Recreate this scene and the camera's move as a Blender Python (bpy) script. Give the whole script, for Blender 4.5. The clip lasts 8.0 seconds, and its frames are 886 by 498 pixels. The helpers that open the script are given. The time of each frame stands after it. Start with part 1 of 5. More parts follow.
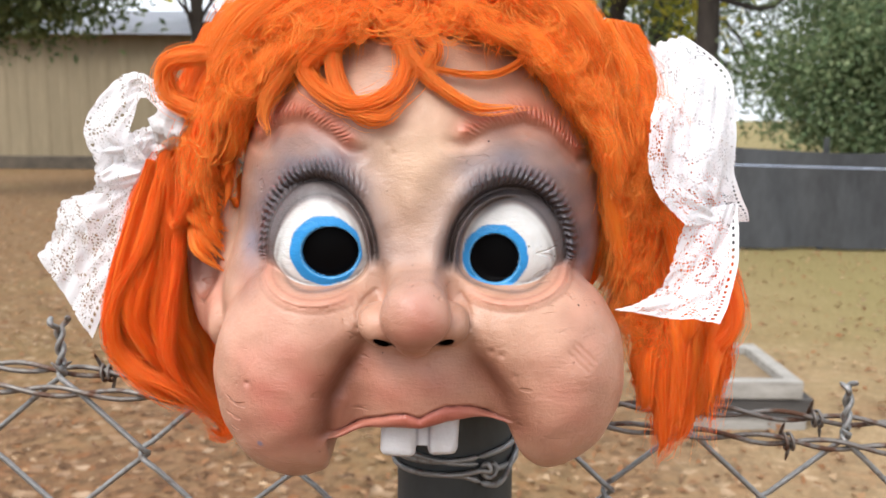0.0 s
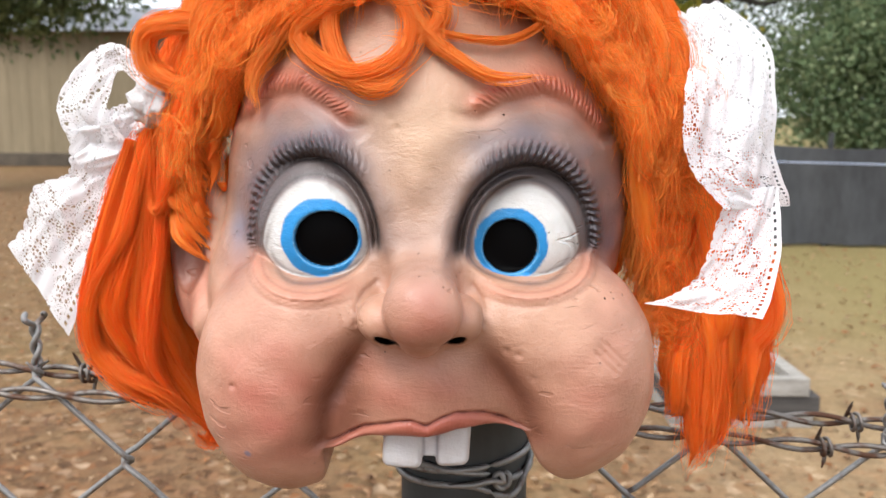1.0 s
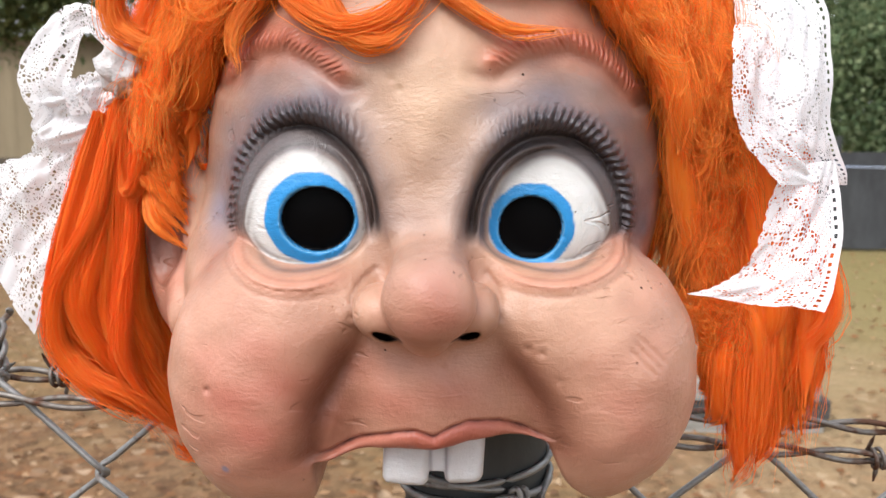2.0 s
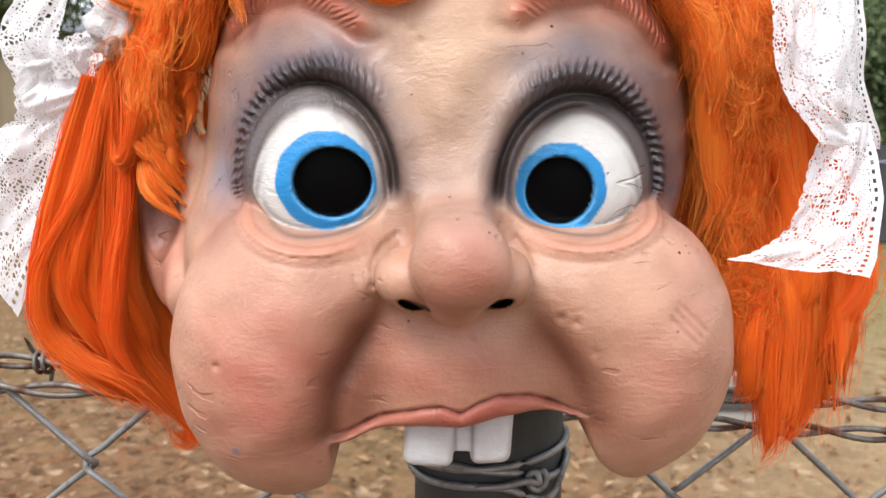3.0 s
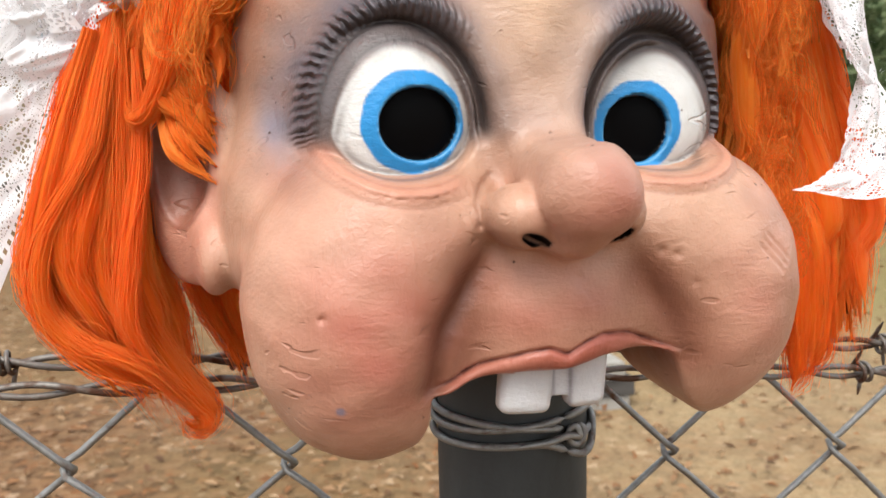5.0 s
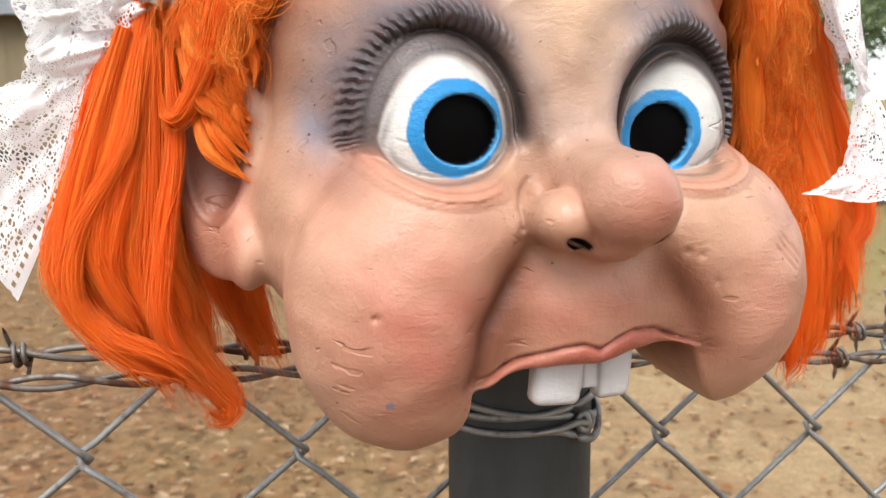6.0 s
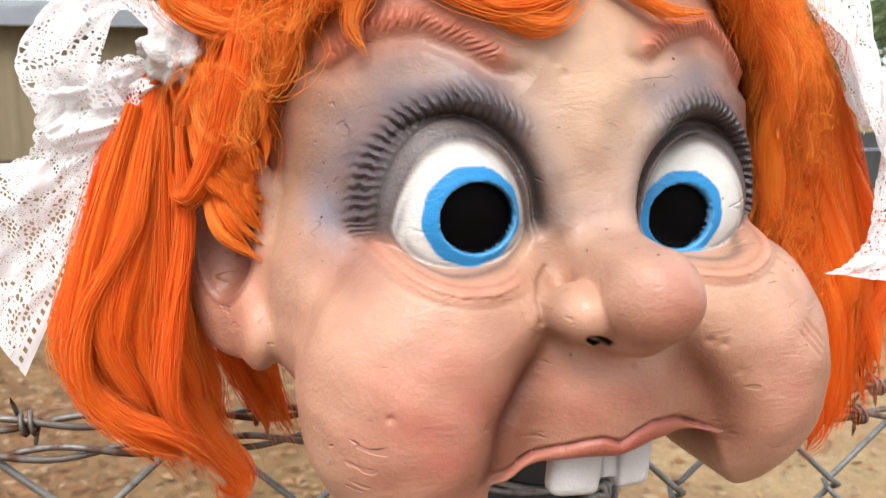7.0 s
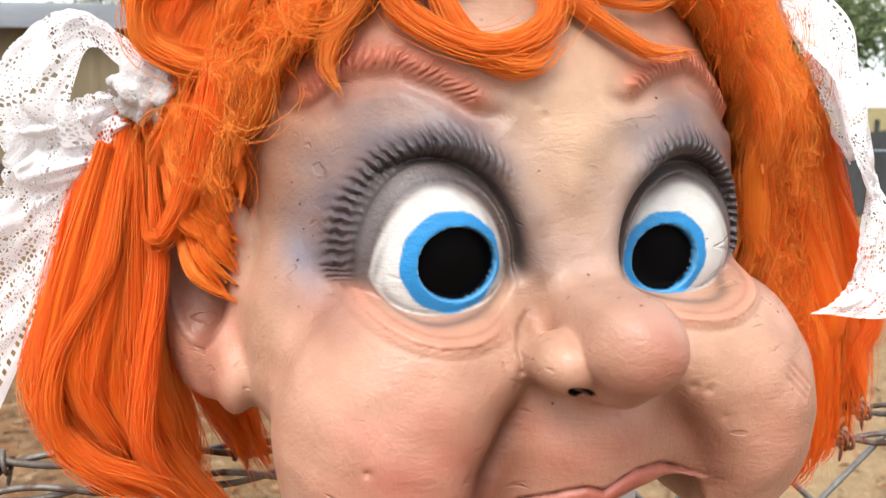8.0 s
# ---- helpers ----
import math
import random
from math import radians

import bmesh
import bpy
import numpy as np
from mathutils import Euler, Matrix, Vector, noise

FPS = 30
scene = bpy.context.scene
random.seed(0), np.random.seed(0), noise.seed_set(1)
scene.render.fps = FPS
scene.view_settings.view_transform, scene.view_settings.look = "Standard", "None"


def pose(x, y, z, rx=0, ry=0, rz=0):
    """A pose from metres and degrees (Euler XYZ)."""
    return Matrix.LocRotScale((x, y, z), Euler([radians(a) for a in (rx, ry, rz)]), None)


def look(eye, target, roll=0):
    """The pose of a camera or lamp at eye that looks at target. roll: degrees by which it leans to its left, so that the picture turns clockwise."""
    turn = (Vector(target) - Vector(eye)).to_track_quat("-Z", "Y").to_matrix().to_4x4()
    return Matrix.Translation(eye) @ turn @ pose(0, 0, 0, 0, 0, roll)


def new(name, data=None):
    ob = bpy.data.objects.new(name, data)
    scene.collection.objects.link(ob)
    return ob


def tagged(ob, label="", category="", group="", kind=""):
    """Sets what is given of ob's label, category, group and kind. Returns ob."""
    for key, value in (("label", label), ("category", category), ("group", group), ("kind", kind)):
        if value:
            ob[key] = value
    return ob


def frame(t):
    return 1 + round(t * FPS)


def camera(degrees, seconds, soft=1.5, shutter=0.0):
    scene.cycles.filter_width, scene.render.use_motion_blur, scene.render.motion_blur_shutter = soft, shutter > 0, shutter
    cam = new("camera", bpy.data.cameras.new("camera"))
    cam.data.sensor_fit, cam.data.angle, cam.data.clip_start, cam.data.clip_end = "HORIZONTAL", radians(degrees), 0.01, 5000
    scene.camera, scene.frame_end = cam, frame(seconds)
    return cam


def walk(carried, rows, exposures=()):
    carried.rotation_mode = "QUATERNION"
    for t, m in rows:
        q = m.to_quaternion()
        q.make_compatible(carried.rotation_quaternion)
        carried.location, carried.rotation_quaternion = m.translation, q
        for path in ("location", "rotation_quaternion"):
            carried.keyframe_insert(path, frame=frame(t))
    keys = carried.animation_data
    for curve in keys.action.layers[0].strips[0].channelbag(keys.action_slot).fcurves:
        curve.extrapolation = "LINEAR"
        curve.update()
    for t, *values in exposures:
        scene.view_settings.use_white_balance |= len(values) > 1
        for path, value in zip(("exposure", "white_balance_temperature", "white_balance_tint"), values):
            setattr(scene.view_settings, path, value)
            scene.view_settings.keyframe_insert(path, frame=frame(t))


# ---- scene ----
cam = camera(52.88, 8.0)
cam.data.dof.use_dof, cam.data.dof.focus_distance, cam.data.dof.aperture_fstop = True, 0.26, 30.0
PATH = [
    (0, (0.00383, 0.00013, 1.27903), (-0.0189, 1.9779, 0.9826), 0.41),
    (0.5, (0.00313, 0.01773, 1.27368), (-0.0229, 1.9950, 0.9738), 0.35),
    (1, (0.00124, 0.03283, 1.27084), (-0.0267, 2.0095, 0.9677), 0.33),
    (1.5, (0.00010, 0.05160, 1.26460), (-0.0337, 2.0298, 0.9718), 0.28),
    (2, (-0.00050, 0.07030, 1.25880), (-0.0399, 2.0484, 0.9664), 0.23),
    (2.5, (-0.00297, 0.08150, 1.25467), (-0.0432, 2.0581, 0.9522), 0.18),
    (3, (-0.01406, 0.08458, 1.24851), (0.0095, 2.0618, 0.9483), 0.07),
    (3.5, (-0.03004, 0.09298, 1.23943), (0.1070, 2.0684, 0.9584), -0.14),
    (4, (-0.04140, 0.10032, 1.23368), (0.2131, 2.0642, 0.9536), -0.86),
    (4.5, (-0.05979, 0.09834, 1.23178), (0.2765, 2.0512, 0.9611), -1.27),
    (5, (-0.07960, 0.09640, 1.23130), (0.3370, 2.0328, 0.9539), -1.26),
    (5.5, (-0.09500, 0.09470, 1.23310), (0.3942, 2.0097, 0.9273), -0.95),
    (6, (-0.10465, 0.09335, 1.23887), (0.4289, 1.9925, 0.9096), -0.47),
    (6.5, (-0.10637, 0.09707, 1.25254), (0.4348, 1.9945, 0.9259), -0.36),
    (7, (-0.10436, 0.10174, 1.25803), (0.4152, 2.0078, 0.9468), -0.59),
    (7.5, (-0.10476, 0.10463, 1.26027), (0.4453, 2.0081, 0.9877), -0.40),
    (8, (-0.10020, 0.10743, 1.26784), (0.4445, 2.0070, 0.9594), -0.69),
]
walk(cam, [(t, look(eye, target, roll)) for t, eye, target, roll in PATH],
     [(0, 0.0, 6300, 12.0), (3, -0.04, 6300, 12.0), (4.5, -0.04, 6450, 10.0), (6, 0.05, 6500, 9.5), (8, 0.05, 6500, 10.5)])

# ---- world and light: a bright overcast day ----
SUN_ELEV, SUN_AZ = 54.0, 214.0
world = bpy.data.worlds.new("overcast_sky")
scene.world = world
world.use_nodes = True
wn, wl = world.node_tree.nodes, world.node_tree.links
sky = wn.new("ShaderNodeTexSky")
sky.sky_type, sky.sun_disc = "NISHITA", False
sky.sun_elevation, sky.sun_rotation = radians(SUN_ELEV), radians(SUN_AZ)
sky.air_density, sky.dust_density = 1.0, 4.0
cloud = wn.new("ShaderNodeMix")
cloud.data_type = "RGBA"
cloud.inputs[0].default_value = 0.85
cloud.inputs[7].default_value = (10.5, 10.9, 11.4, 1)
wl.new(sky.outputs[0], cloud.inputs[6])
wl.new(cloud.outputs[2], wn["Background"].inputs[0])
wn["Background"].inputs[1].default_value = 0.165
sun_data = bpy.data.lights.new("sun", "SUN")
sun_data.energy, sun_data.angle, sun_data.color = 4.1, radians(30), (1.0, 0.96, 0.9)
sun = new("sun", sun_data)
az, el = radians(SUN_AZ), radians(SUN_ELEV)
sun.matrix_world = look((10 * math.sin(az) * math.cos(el), 10 * math.cos(az) * math.cos(el), 10 * math.sin(el)), (0, 0, 0))


# ---- materials ----
def srgb(r, g, b):
    f = lambda c: c / 12.92 if c <= 0.04045 else ((c + 0.055) / 1.055) ** 2.4
    return (f(r / 255), f(g / 255), f(b / 255), 1.0)


class Mat:
    """A small builder for node materials."""

    def __init__(self, name, rough=0.6, metal=0.0, spec=0.5):
        self.m = bpy.data.materials.new(name)
        self.m.use_nodes = True
        self.t = self.m.node_tree
        self.b = self.t.nodes["Principled BSDF"]
        self.b.inputs["Roughness"].default_value = rough
        self.b.inputs["Metallic"].default_value = metal
        self.b.inputs["Specular IOR Level"].default_value = spec
        self.coord = self.t.nodes.new("ShaderNodeTexCoord").outputs["Object"]

    def node(self, kind, **given):
        n = self.t.nodes.new(kind)
        for k, v in given.items():
            n.inputs[k].default_value = v
        return n

    def link(self, a, b):
        self.t.links.new(a, b)

    def scaled(self, sx, sy, sz, source=None):
        n = self.t.nodes.new("ShaderNodeMapping")
        n.inputs["Scale"].default_value = (sx, sy, sz)
        self.link(source or self.coord, n.inputs["Vector"])
        return n.outputs[0]

    def noise(self, scale, detail=3.0, rough=0.55, vector=None, distortion=0.0):
        n = self.node("ShaderNodeTexNoise", Scale=scale, Detail=detail, Roughness=rough, Distortion=distortion)
        self.link(vector or self.coord, n.inputs["Vector"])
        return n.outputs[0]

    def voronoi(self, scale, feature="F1", vector=None, loose=1.0):
        n = self.node("ShaderNodeTexVoronoi", Scale=scale, Randomness=loose)
        n.feature = feature
        self.link(vector or self.coord, n.inputs["Vector"])
        return n

    def ramp(self, fac, *stops):
        n = self.t.nodes.new("ShaderNodeValToRGB")
        el_ = n.color_ramp.elements
        while len(el_) < len(stops):
            el_.new(0.5)
        for e, (p, c) in zip(el_, stops):
            e.position = p
            e.color = c if isinstance(c, tuple) else (c, c, c, 1)
        self.link(fac, n.inputs[0])
        return n.outputs[0]

    def mix(self, fac, a, b, blend="MIX"):
        n = self.t.nodes.new("ShaderNodeMix")
        n.data_type, n.blend_type = "RGBA", blend
        for v, s in ((fac, 0), (a, 6), (b, 7)):
            if isinstance(v, (int, float)):
                n.inputs[s].default_value = v
            elif isinstance(v, tuple):
                n.inputs[s].default_value = v
            else:
                self.link(v, n.inputs[s])
        return n.outputs[2]

    def math(self, op, a, b=0.0, c=None):
        n = self.t.nodes.new("ShaderNodeMath")
        n.operation = op
        for v, s in ((a, 0), (b, 1), (c, 2)):
            if v is None:
                continue
            if isinstance(v, (int, float)):
                n.inputs[s].default_value = v
            else:
                self.link(v, n.inputs[s])
        return n.outputs[0]

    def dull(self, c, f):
        """The colour c, multiplied darker by the factor f."""
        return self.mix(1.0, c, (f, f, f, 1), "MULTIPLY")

    def color(self, c):
        if isinstance(c, tuple):
            self.b.inputs["Base Color"].default_value = c
        else:
            self.link(c, self.b.inputs["Base Color"])
        return self

    def bump(self, height, strength=0.3, distance=0.001, after=None):
        n = self.node("ShaderNodeBump", Strength=strength, Distance=distance)
        self.link(height, n.inputs["Height"])
        if after is not None:
            self.link(after, n.inputs["Normal"])
        self.link(n.outputs[0], self.b.inputs["Normal"])
        return n.outputs[0]


def make_latex():
    """Painted latex: hand-painted colours, brush marks, pits and scratches."""
    k = Mat("painted_latex", rough=0.5, spec=0.35)
    a = k.t.nodes.new("ShaderNodeAttribute")
    a.attribute_name = "paint"
    mottled = k.ramp(k.noise(55, 5), (0.3, (0.57, 0.55, 0.53, 1)), (0.7, (0.77, 0.765, 0.76, 1)))
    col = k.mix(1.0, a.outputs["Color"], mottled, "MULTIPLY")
    pits = k.voronoi(260)
    spot = k.math("MULTIPLY", k.ramp(pits.outputs["Distance"], (0.07, 1.0), (0.12, 0.0)), k.ramp(k.noise(24, 2), (0.54, 0.0), (0.6, 1.0)))
    col = k.mix(spot, col, (0.06, 0.03, 0.02, 1))
    # fine modelled lashes and brow hairs: curved strokes, dark in their grooves
    def strokes(name, lean, many):
        at = k.t.nodes.new("ShaderNodeAttribute")
        at.attribute_name = name
        sp = k.t.nodes.new("ShaderNodeSeparateXYZ")
        k.link(at.outputs["Vector"], sp.inputs[0])
        bent = k.math("ADD", k.math("MULTIPLY", sp.outputs[1], many), k.math("MULTIPLY", sp.outputs[0], lean))
        wave = k.math("SINE", k.math("ADD", bent, k.math("MULTIPLY", k.noise(160, 2), 7.0)))
        return k.math("MULTIPLY", wave, sp.outputs[2])
    lashes, bristles = strokes("lid", 20.0, 70.0), strokes("brow", 1.6, 3.6)
    hairs = k.math("ADD", lashes, k.math("MULTIPLY", bristles, 0.25))
    col = k.mix(k.ramp(lashes, (0.3, 0.0), (0.66, 0.7)), col, (0.02, 0.015, 0.018, 1))
    col = k.mix(k.ramp(bristles, (0.45, 0.0), (0.85, 0.5)), col, (0.26, 0.06, 0.035, 1))
    tint = k.mix(k.noise(26, 3), (1.0, 0.95, 0.93, 1), (0.95, 1.0, 1.0, 1))
    col = k.mix(1.0, col, tint, "MULTIPLY")
    k.color(col)
    k.link(k.ramp(k.noise(130, 3), (0.3, 0.33), (0.7, 0.52)), k.b.inputs["Roughness"])
    brush = k.noise(520, 3, 0.6, k.scaled(0.5, 1, 1.4), 0.5)
    brush2 = k.noise(520, 3, 0.6, k.scaled(1.4, 1, 0.5), 0.5)
    patch = k.ramp(k.noise(35, 2), (0.4, 0.0), (0.6, 1.0))
    rough = k.mix(patch, brush, brush2)
    bw = k.t.nodes.new("ShaderNodeRGBToBW")
    k.link(a.outputs["Color"], bw.inputs[0])
    thick_paint = k.ramp(bw.outputs[0], (0.015, 0.0), (0.07, 1.0))
    k.link(k.ramp(bw.outputs[0], (0.005, 0.03), (0.05, 0.42)), k.b.inputs["Specular IOR Level"])
    lumps = k.math("ADD", k.math("ADD", k.math("MULTIPLY", rough, 0.62), k.math("MULTIPLY", k.noise(1100, 3, 0.7), 0.35)), k.math("MULTIPLY", k.noise(120, 3, 0.5, None, 0.8), 0.9))
    first = k.bump(k.math("MULTIPLY", lumps, thick_paint), 0.52, 0.001)
    second = k.bump(k.math("MULTIPLY", spot, -1.0), 0.8, 0.0012, first)
    # sparse short scratches and dents left in the latex
    nick = k.noise(150, 1, 0.4, k.scaled(0.5, 1, 1.9), 0.6)
    gate = k.ramp(k.noise(30, 2), (0.48, 0.0), (0.6, 1.0))
    dent = k.math("MULTIPLY", k.math("MULTIPLY", k.ramp(nick, (0.67, 0.0), (0.71, 1.0)), gate), thick_paint)
    third = k.bump(k.math("MULTIPLY", dent, -1.0), 0.6, 0.0009, second)
    k.bump(k.math("MULTIPLY", hairs, -1.0), 0.9, 0.0011, third)
    k.b.inputs["Subsurface Weight"].default_value = 0.06
    k.b.inputs["Subsurface Radius"].default_value = (1.0, 0.4, 0.25)
    k.b.inputs["Subsurface Scale"].default_value = 0.003
    return k.m


def make_hair(name, a, b, c, sheer=0.0):
    """Synthetic fibre: fine streaks along each lock; single fibres are partly sheer."""
    k = Mat(name, rough=0.45, spec=0.3)
    at = k.t.nodes.new("ShaderNodeAttribute")
    at.attribute_name = "strand"
    lock = k.t.nodes.new("ShaderNodeAttribute")
    lock.attribute_name = "lock"
    streak = k.noise(1.0, 4, 0.65, k.scaled(26, 2.2, 1, lock.outputs["Vector"]), 0.4)
    fac = k.math("ADD", k.math("MULTIPLY", at.outputs["Fac"], 0.6), k.math("MULTIPLY", k.math("SUBTRACT", streak, 0.25), 0.45))
    tone = k.ramp(fac, (0.05, a), (0.45, b), (0.95, c))
    k.color(tone)
    k.bump(streak, 0.35, 0.0008)
    k.b.inputs["Sheen Weight"].default_value = 1.0
    k.b.inputs["Sheen Roughness"].default_value = 0.6
    k.b.inputs["Sheen Tint"].default_value = (1.0, 0.5, 0.14, 1)
    tr = k.t.nodes.new("ShaderNodeBsdfTranslucent")
    k.link(tone, tr.inputs[0])
    mx = k.t.nodes.new("ShaderNodeMixShader")
    mx.inputs[0].default_value = 0.48
    k.link(k.b.outputs[0], mx.inputs[1])
    k.link(tr.outputs[0], mx.inputs[2])
    clear = k.t.nodes.new("ShaderNodeBsdfTransparent")
    thin = k.t.nodes.new("ShaderNodeMixShader")
    thin.inputs[0].default_value = sheer
    k.link(mx.outputs[0], thin.inputs[1])
    k.link(clear.outputs[0], thin.inputs[2])
    k.link(thin.outputs[0], k.t.nodes["Material Output"].inputs[0])
    return k.m


def make_lace():
    """White cotton lace: a fine net with worked motifs and an edge of eyelets, open between the threads. UV in metres."""
    k = Mat("white_lace", rough=0.85, spec=0.2)
    uv = k.t.nodes.new("ShaderNodeUVMap")
    uv.uv_map = "UVMap"
    v = uv.outputs[0]
    net = k.voronoi(1350, "DISTANCE_TO_EDGE", v, 0.5)
    thread = k.ramp(net.outputs["Distance"], (0.26, 1.0), (0.33, 0.0))
    holes = k.voronoi(680, "DISTANCE_TO_EDGE", v, 0.6)
    thread_big = k.ramp(holes.outputs["Distance"], (0.14, 1.0), (0.21, 0.0))
    # bands of large openings wind through the fine ground, round worked solid leaves
    wind = k.noise(88, 1, 0.4, v, 0.7)
    band = k.ramp(k.math("ABSOLUTE", k.math("SUBTRACT", wind, 0.5)), (0.06, 1.0), (0.074, 0.0))
    worked = k.ramp(wind, (0.31, 1.0), (0.34, 0.0))
    open_net = k.mix(band, thread, thread_big)
    sep = k.t.nodes.new("ShaderNodeSeparateXYZ")
    k.link(v, sep.inputs[0])
    # a woven border with a row of square eyelets along one edge
    hem = k.math("LESS_THAN", sep.outputs[0], 0.005)
    wave = k.math("SINE", k.math("MULTIPLY", sep.outputs[1], 2300.0))
    row = k.math("LESS_THAN", k.math("ABSOLUTE", k.math("SUBTRACT", sep.outputs[0], 0.0032)), 0.0007)
    eyelet = k.math("MULTIPLY", row, k.math("GREATER_THAN", wave, 0.1))
    solid = k.math("MAXIMUM", k.math("MAXIMUM", worked, open_net), hem)
    alpha = k.math("MULTIPLY", solid, k.math("SUBTRACT", 1.0, eyelet))
    weave = k.noise(900, 2, 0.5, v)
    k.color(k.mix(weave, (0.72, 0.72, 0.74, 1), (0.88, 0.88, 0.89, 1)))
    k.bump(k.math("ADD", k.math("MULTIPLY", worked, 0.6), weave), 0.5, 0.0005)
    tr = k.t.nodes.new("ShaderNodeBsdfTranslucent")
    tr.inputs[0].default_value = (0.8, 0.8, 0.8, 1)
    body = k.t.nodes.new("ShaderNodeMixShader")
    body.inputs[0].default_value = 0.35
    k.link(k.b.outputs[0], body.inputs[1])
    k.link(tr.outputs[0], body.inputs[2])
    gap = k.t.nodes.new("ShaderNodeBsdfTransparent")
    mx = k.t.nodes.new("ShaderNodeMixShader")
    k.link(alpha, mx.inputs[0])
    k.link(gap.outputs[0], mx.inputs[1])
    k.link(body.outputs[0], mx.inputs[2])
    k.link(mx.outputs[0], k.t.nodes["Material Output"].inputs[0])
    return k.m


def make_wire(name, base, rust, amount):
    k = Mat(name, rough=0.5, metal=0.75)
    f = k.noise(90, 4)
    k.color(k.mix(k.ramp(f, (amount - 0.06, 1.0), (amount + 0.06, 0.0)), k.mix(k.noise(500, 3), base, tuple(c * 0.6 for c in base[:3]) + (1,)), rust))
    k.link(k.ramp(f, (0.4, 0.75), (0.6, 0.45)), k.b.inputs["Roughness"])
    k.bump(k.noise(1500, 3), 0.4, 0.0004)
    return k.m


def make_post():
    k = Mat("weathered_steel_pipe", rough=0.6, metal=0.35)
    f = k.noise(25, 5, 0.6, k.scaled(1, 1, 0.35))
    k.color(k.ramp(f, (0.3, srgb(40, 42, 42)), (0.55, srgb(60, 63, 63)), (0.75, srgb(86, 89, 88))))
    k.bump(k.noise(400, 4), 0.3, 0.0005)
    return k.m


def make_ground():
    k = Mat("leaf_litter_and_dry_grass", rough=0.95, spec=0.15)
    leaf = k.voronoi(24, "F1", k.scaled(1, 1, 1))
    tone = k.t.nodes.new("ShaderNodeSeparateColor")
    k.link(leaf.outputs["Color"], tone.inputs[0])
    leaves = k.ramp(tone.outputs[0], (0.0, srgb(84, 58, 40)), (0.3, srgb(128, 94, 66)), (0.6, srgb(152, 118, 86)), (0.85, srgb(138, 92, 58)), (1.0, srgb(196, 168, 138)))
    soil = k.ramp(k.noise(60, 6), (0.3, srgb(92, 70, 50)), (0.7, srgb(146, 116, 84)))
    col = k.mix(k.ramp(k.noise(9, 4), (0.4, 0.25), (0.6, 0.85)), soil, leaves)
    green = k.ramp(k.noise(0.55, 4), (0.46, 0.0), (0.62, 0.75))
    grass = k.ramp(k.noise(45, 5), (0.3, srgb(118, 108, 66)), (0.7, srgb(164, 148, 100)))
    far = k.t.nodes.new("ShaderNodeSeparateXYZ")
    k.link(k.coord, far.inputs[0])
    strip = k.math("MULTIPLY", k.ramp(k.math("MULTIPLY", k.math("ADD", far.outputs[1], 0), 0.05), (0.2, 0.0), (0.26, 1.0)), k.ramp(k.math("MULTIPLY", far.outputs[0], 0.1), (0.1, 0.15), (0.3, 1.0)))
    dry = k.ramp(k.noise(70, 5), (0.3, srgb(158, 134, 98)), (0.7, srgb(206, 184, 144)))
    pale = k.math("MULTIPLY", k.ramp(k.math("MULTIPLY", far.outputs[0], 0.25), (0.03, 0.0), (0.4, 0.6)), k.ramp(k.noise(2.2, 4), (0.3, 0.35), (0.6, 1.0)))
    col = k.mix(pale, col, dry)
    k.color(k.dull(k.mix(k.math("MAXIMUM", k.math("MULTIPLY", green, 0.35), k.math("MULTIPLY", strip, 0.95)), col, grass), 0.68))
    k.bump(k.math("ADD", leaf.outputs["Distance"], k.noise(80, 5)), 0.6, 0.015)
    return k.m


def make_plain(name, tones, scale, rough=0.8, bump=0.3, dist=0.002, stretch=(1, 1, 1), metal=0.0):
    k = Mat(name, rough=rough, metal=metal, spec=0.3)
    f = k.noise(scale, 5, 0.6, k.scaled(*stretch))
    g = k.noise(scale * 9, 4, 0.6, k.scaled(*stretch))
    n = len(tones)
    base = k.ramp(f, *[(0.3 + 0.4 * i / max(1, n - 1), c) for i, c in enumerate(tones)])
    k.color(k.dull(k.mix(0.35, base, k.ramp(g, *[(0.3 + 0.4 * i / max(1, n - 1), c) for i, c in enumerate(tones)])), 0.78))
    k.bump(g, bump, dist)
    return k.m


def make_leaf(name, tones):
    k = Mat(name, rough=0.6, spec=0.3)
    r = k.t.nodes.new("ShaderNodeNewGeometry").outputs["Random Per Island"]
    n = len(tones)
    tone = k.ramp(r, *[(i / max(1, n - 1), c) for i, c in enumerate(tones)])
    k.color(tone)
    tr = k.t.nodes.new("ShaderNodeBsdfTranslucent")
    k.link(tone, tr.inputs[0])
    mx = k.t.nodes.new("ShaderNodeMixShader")
    mx.inputs[0].default_value = 0.35
    k.link(k.b.outputs[0], mx.inputs[1])
    k.link(tr.outputs[0], mx.inputs[2])
    k.link(mx.outputs[0], k.t.nodes["Material Output"].inputs[0])
    return k.m


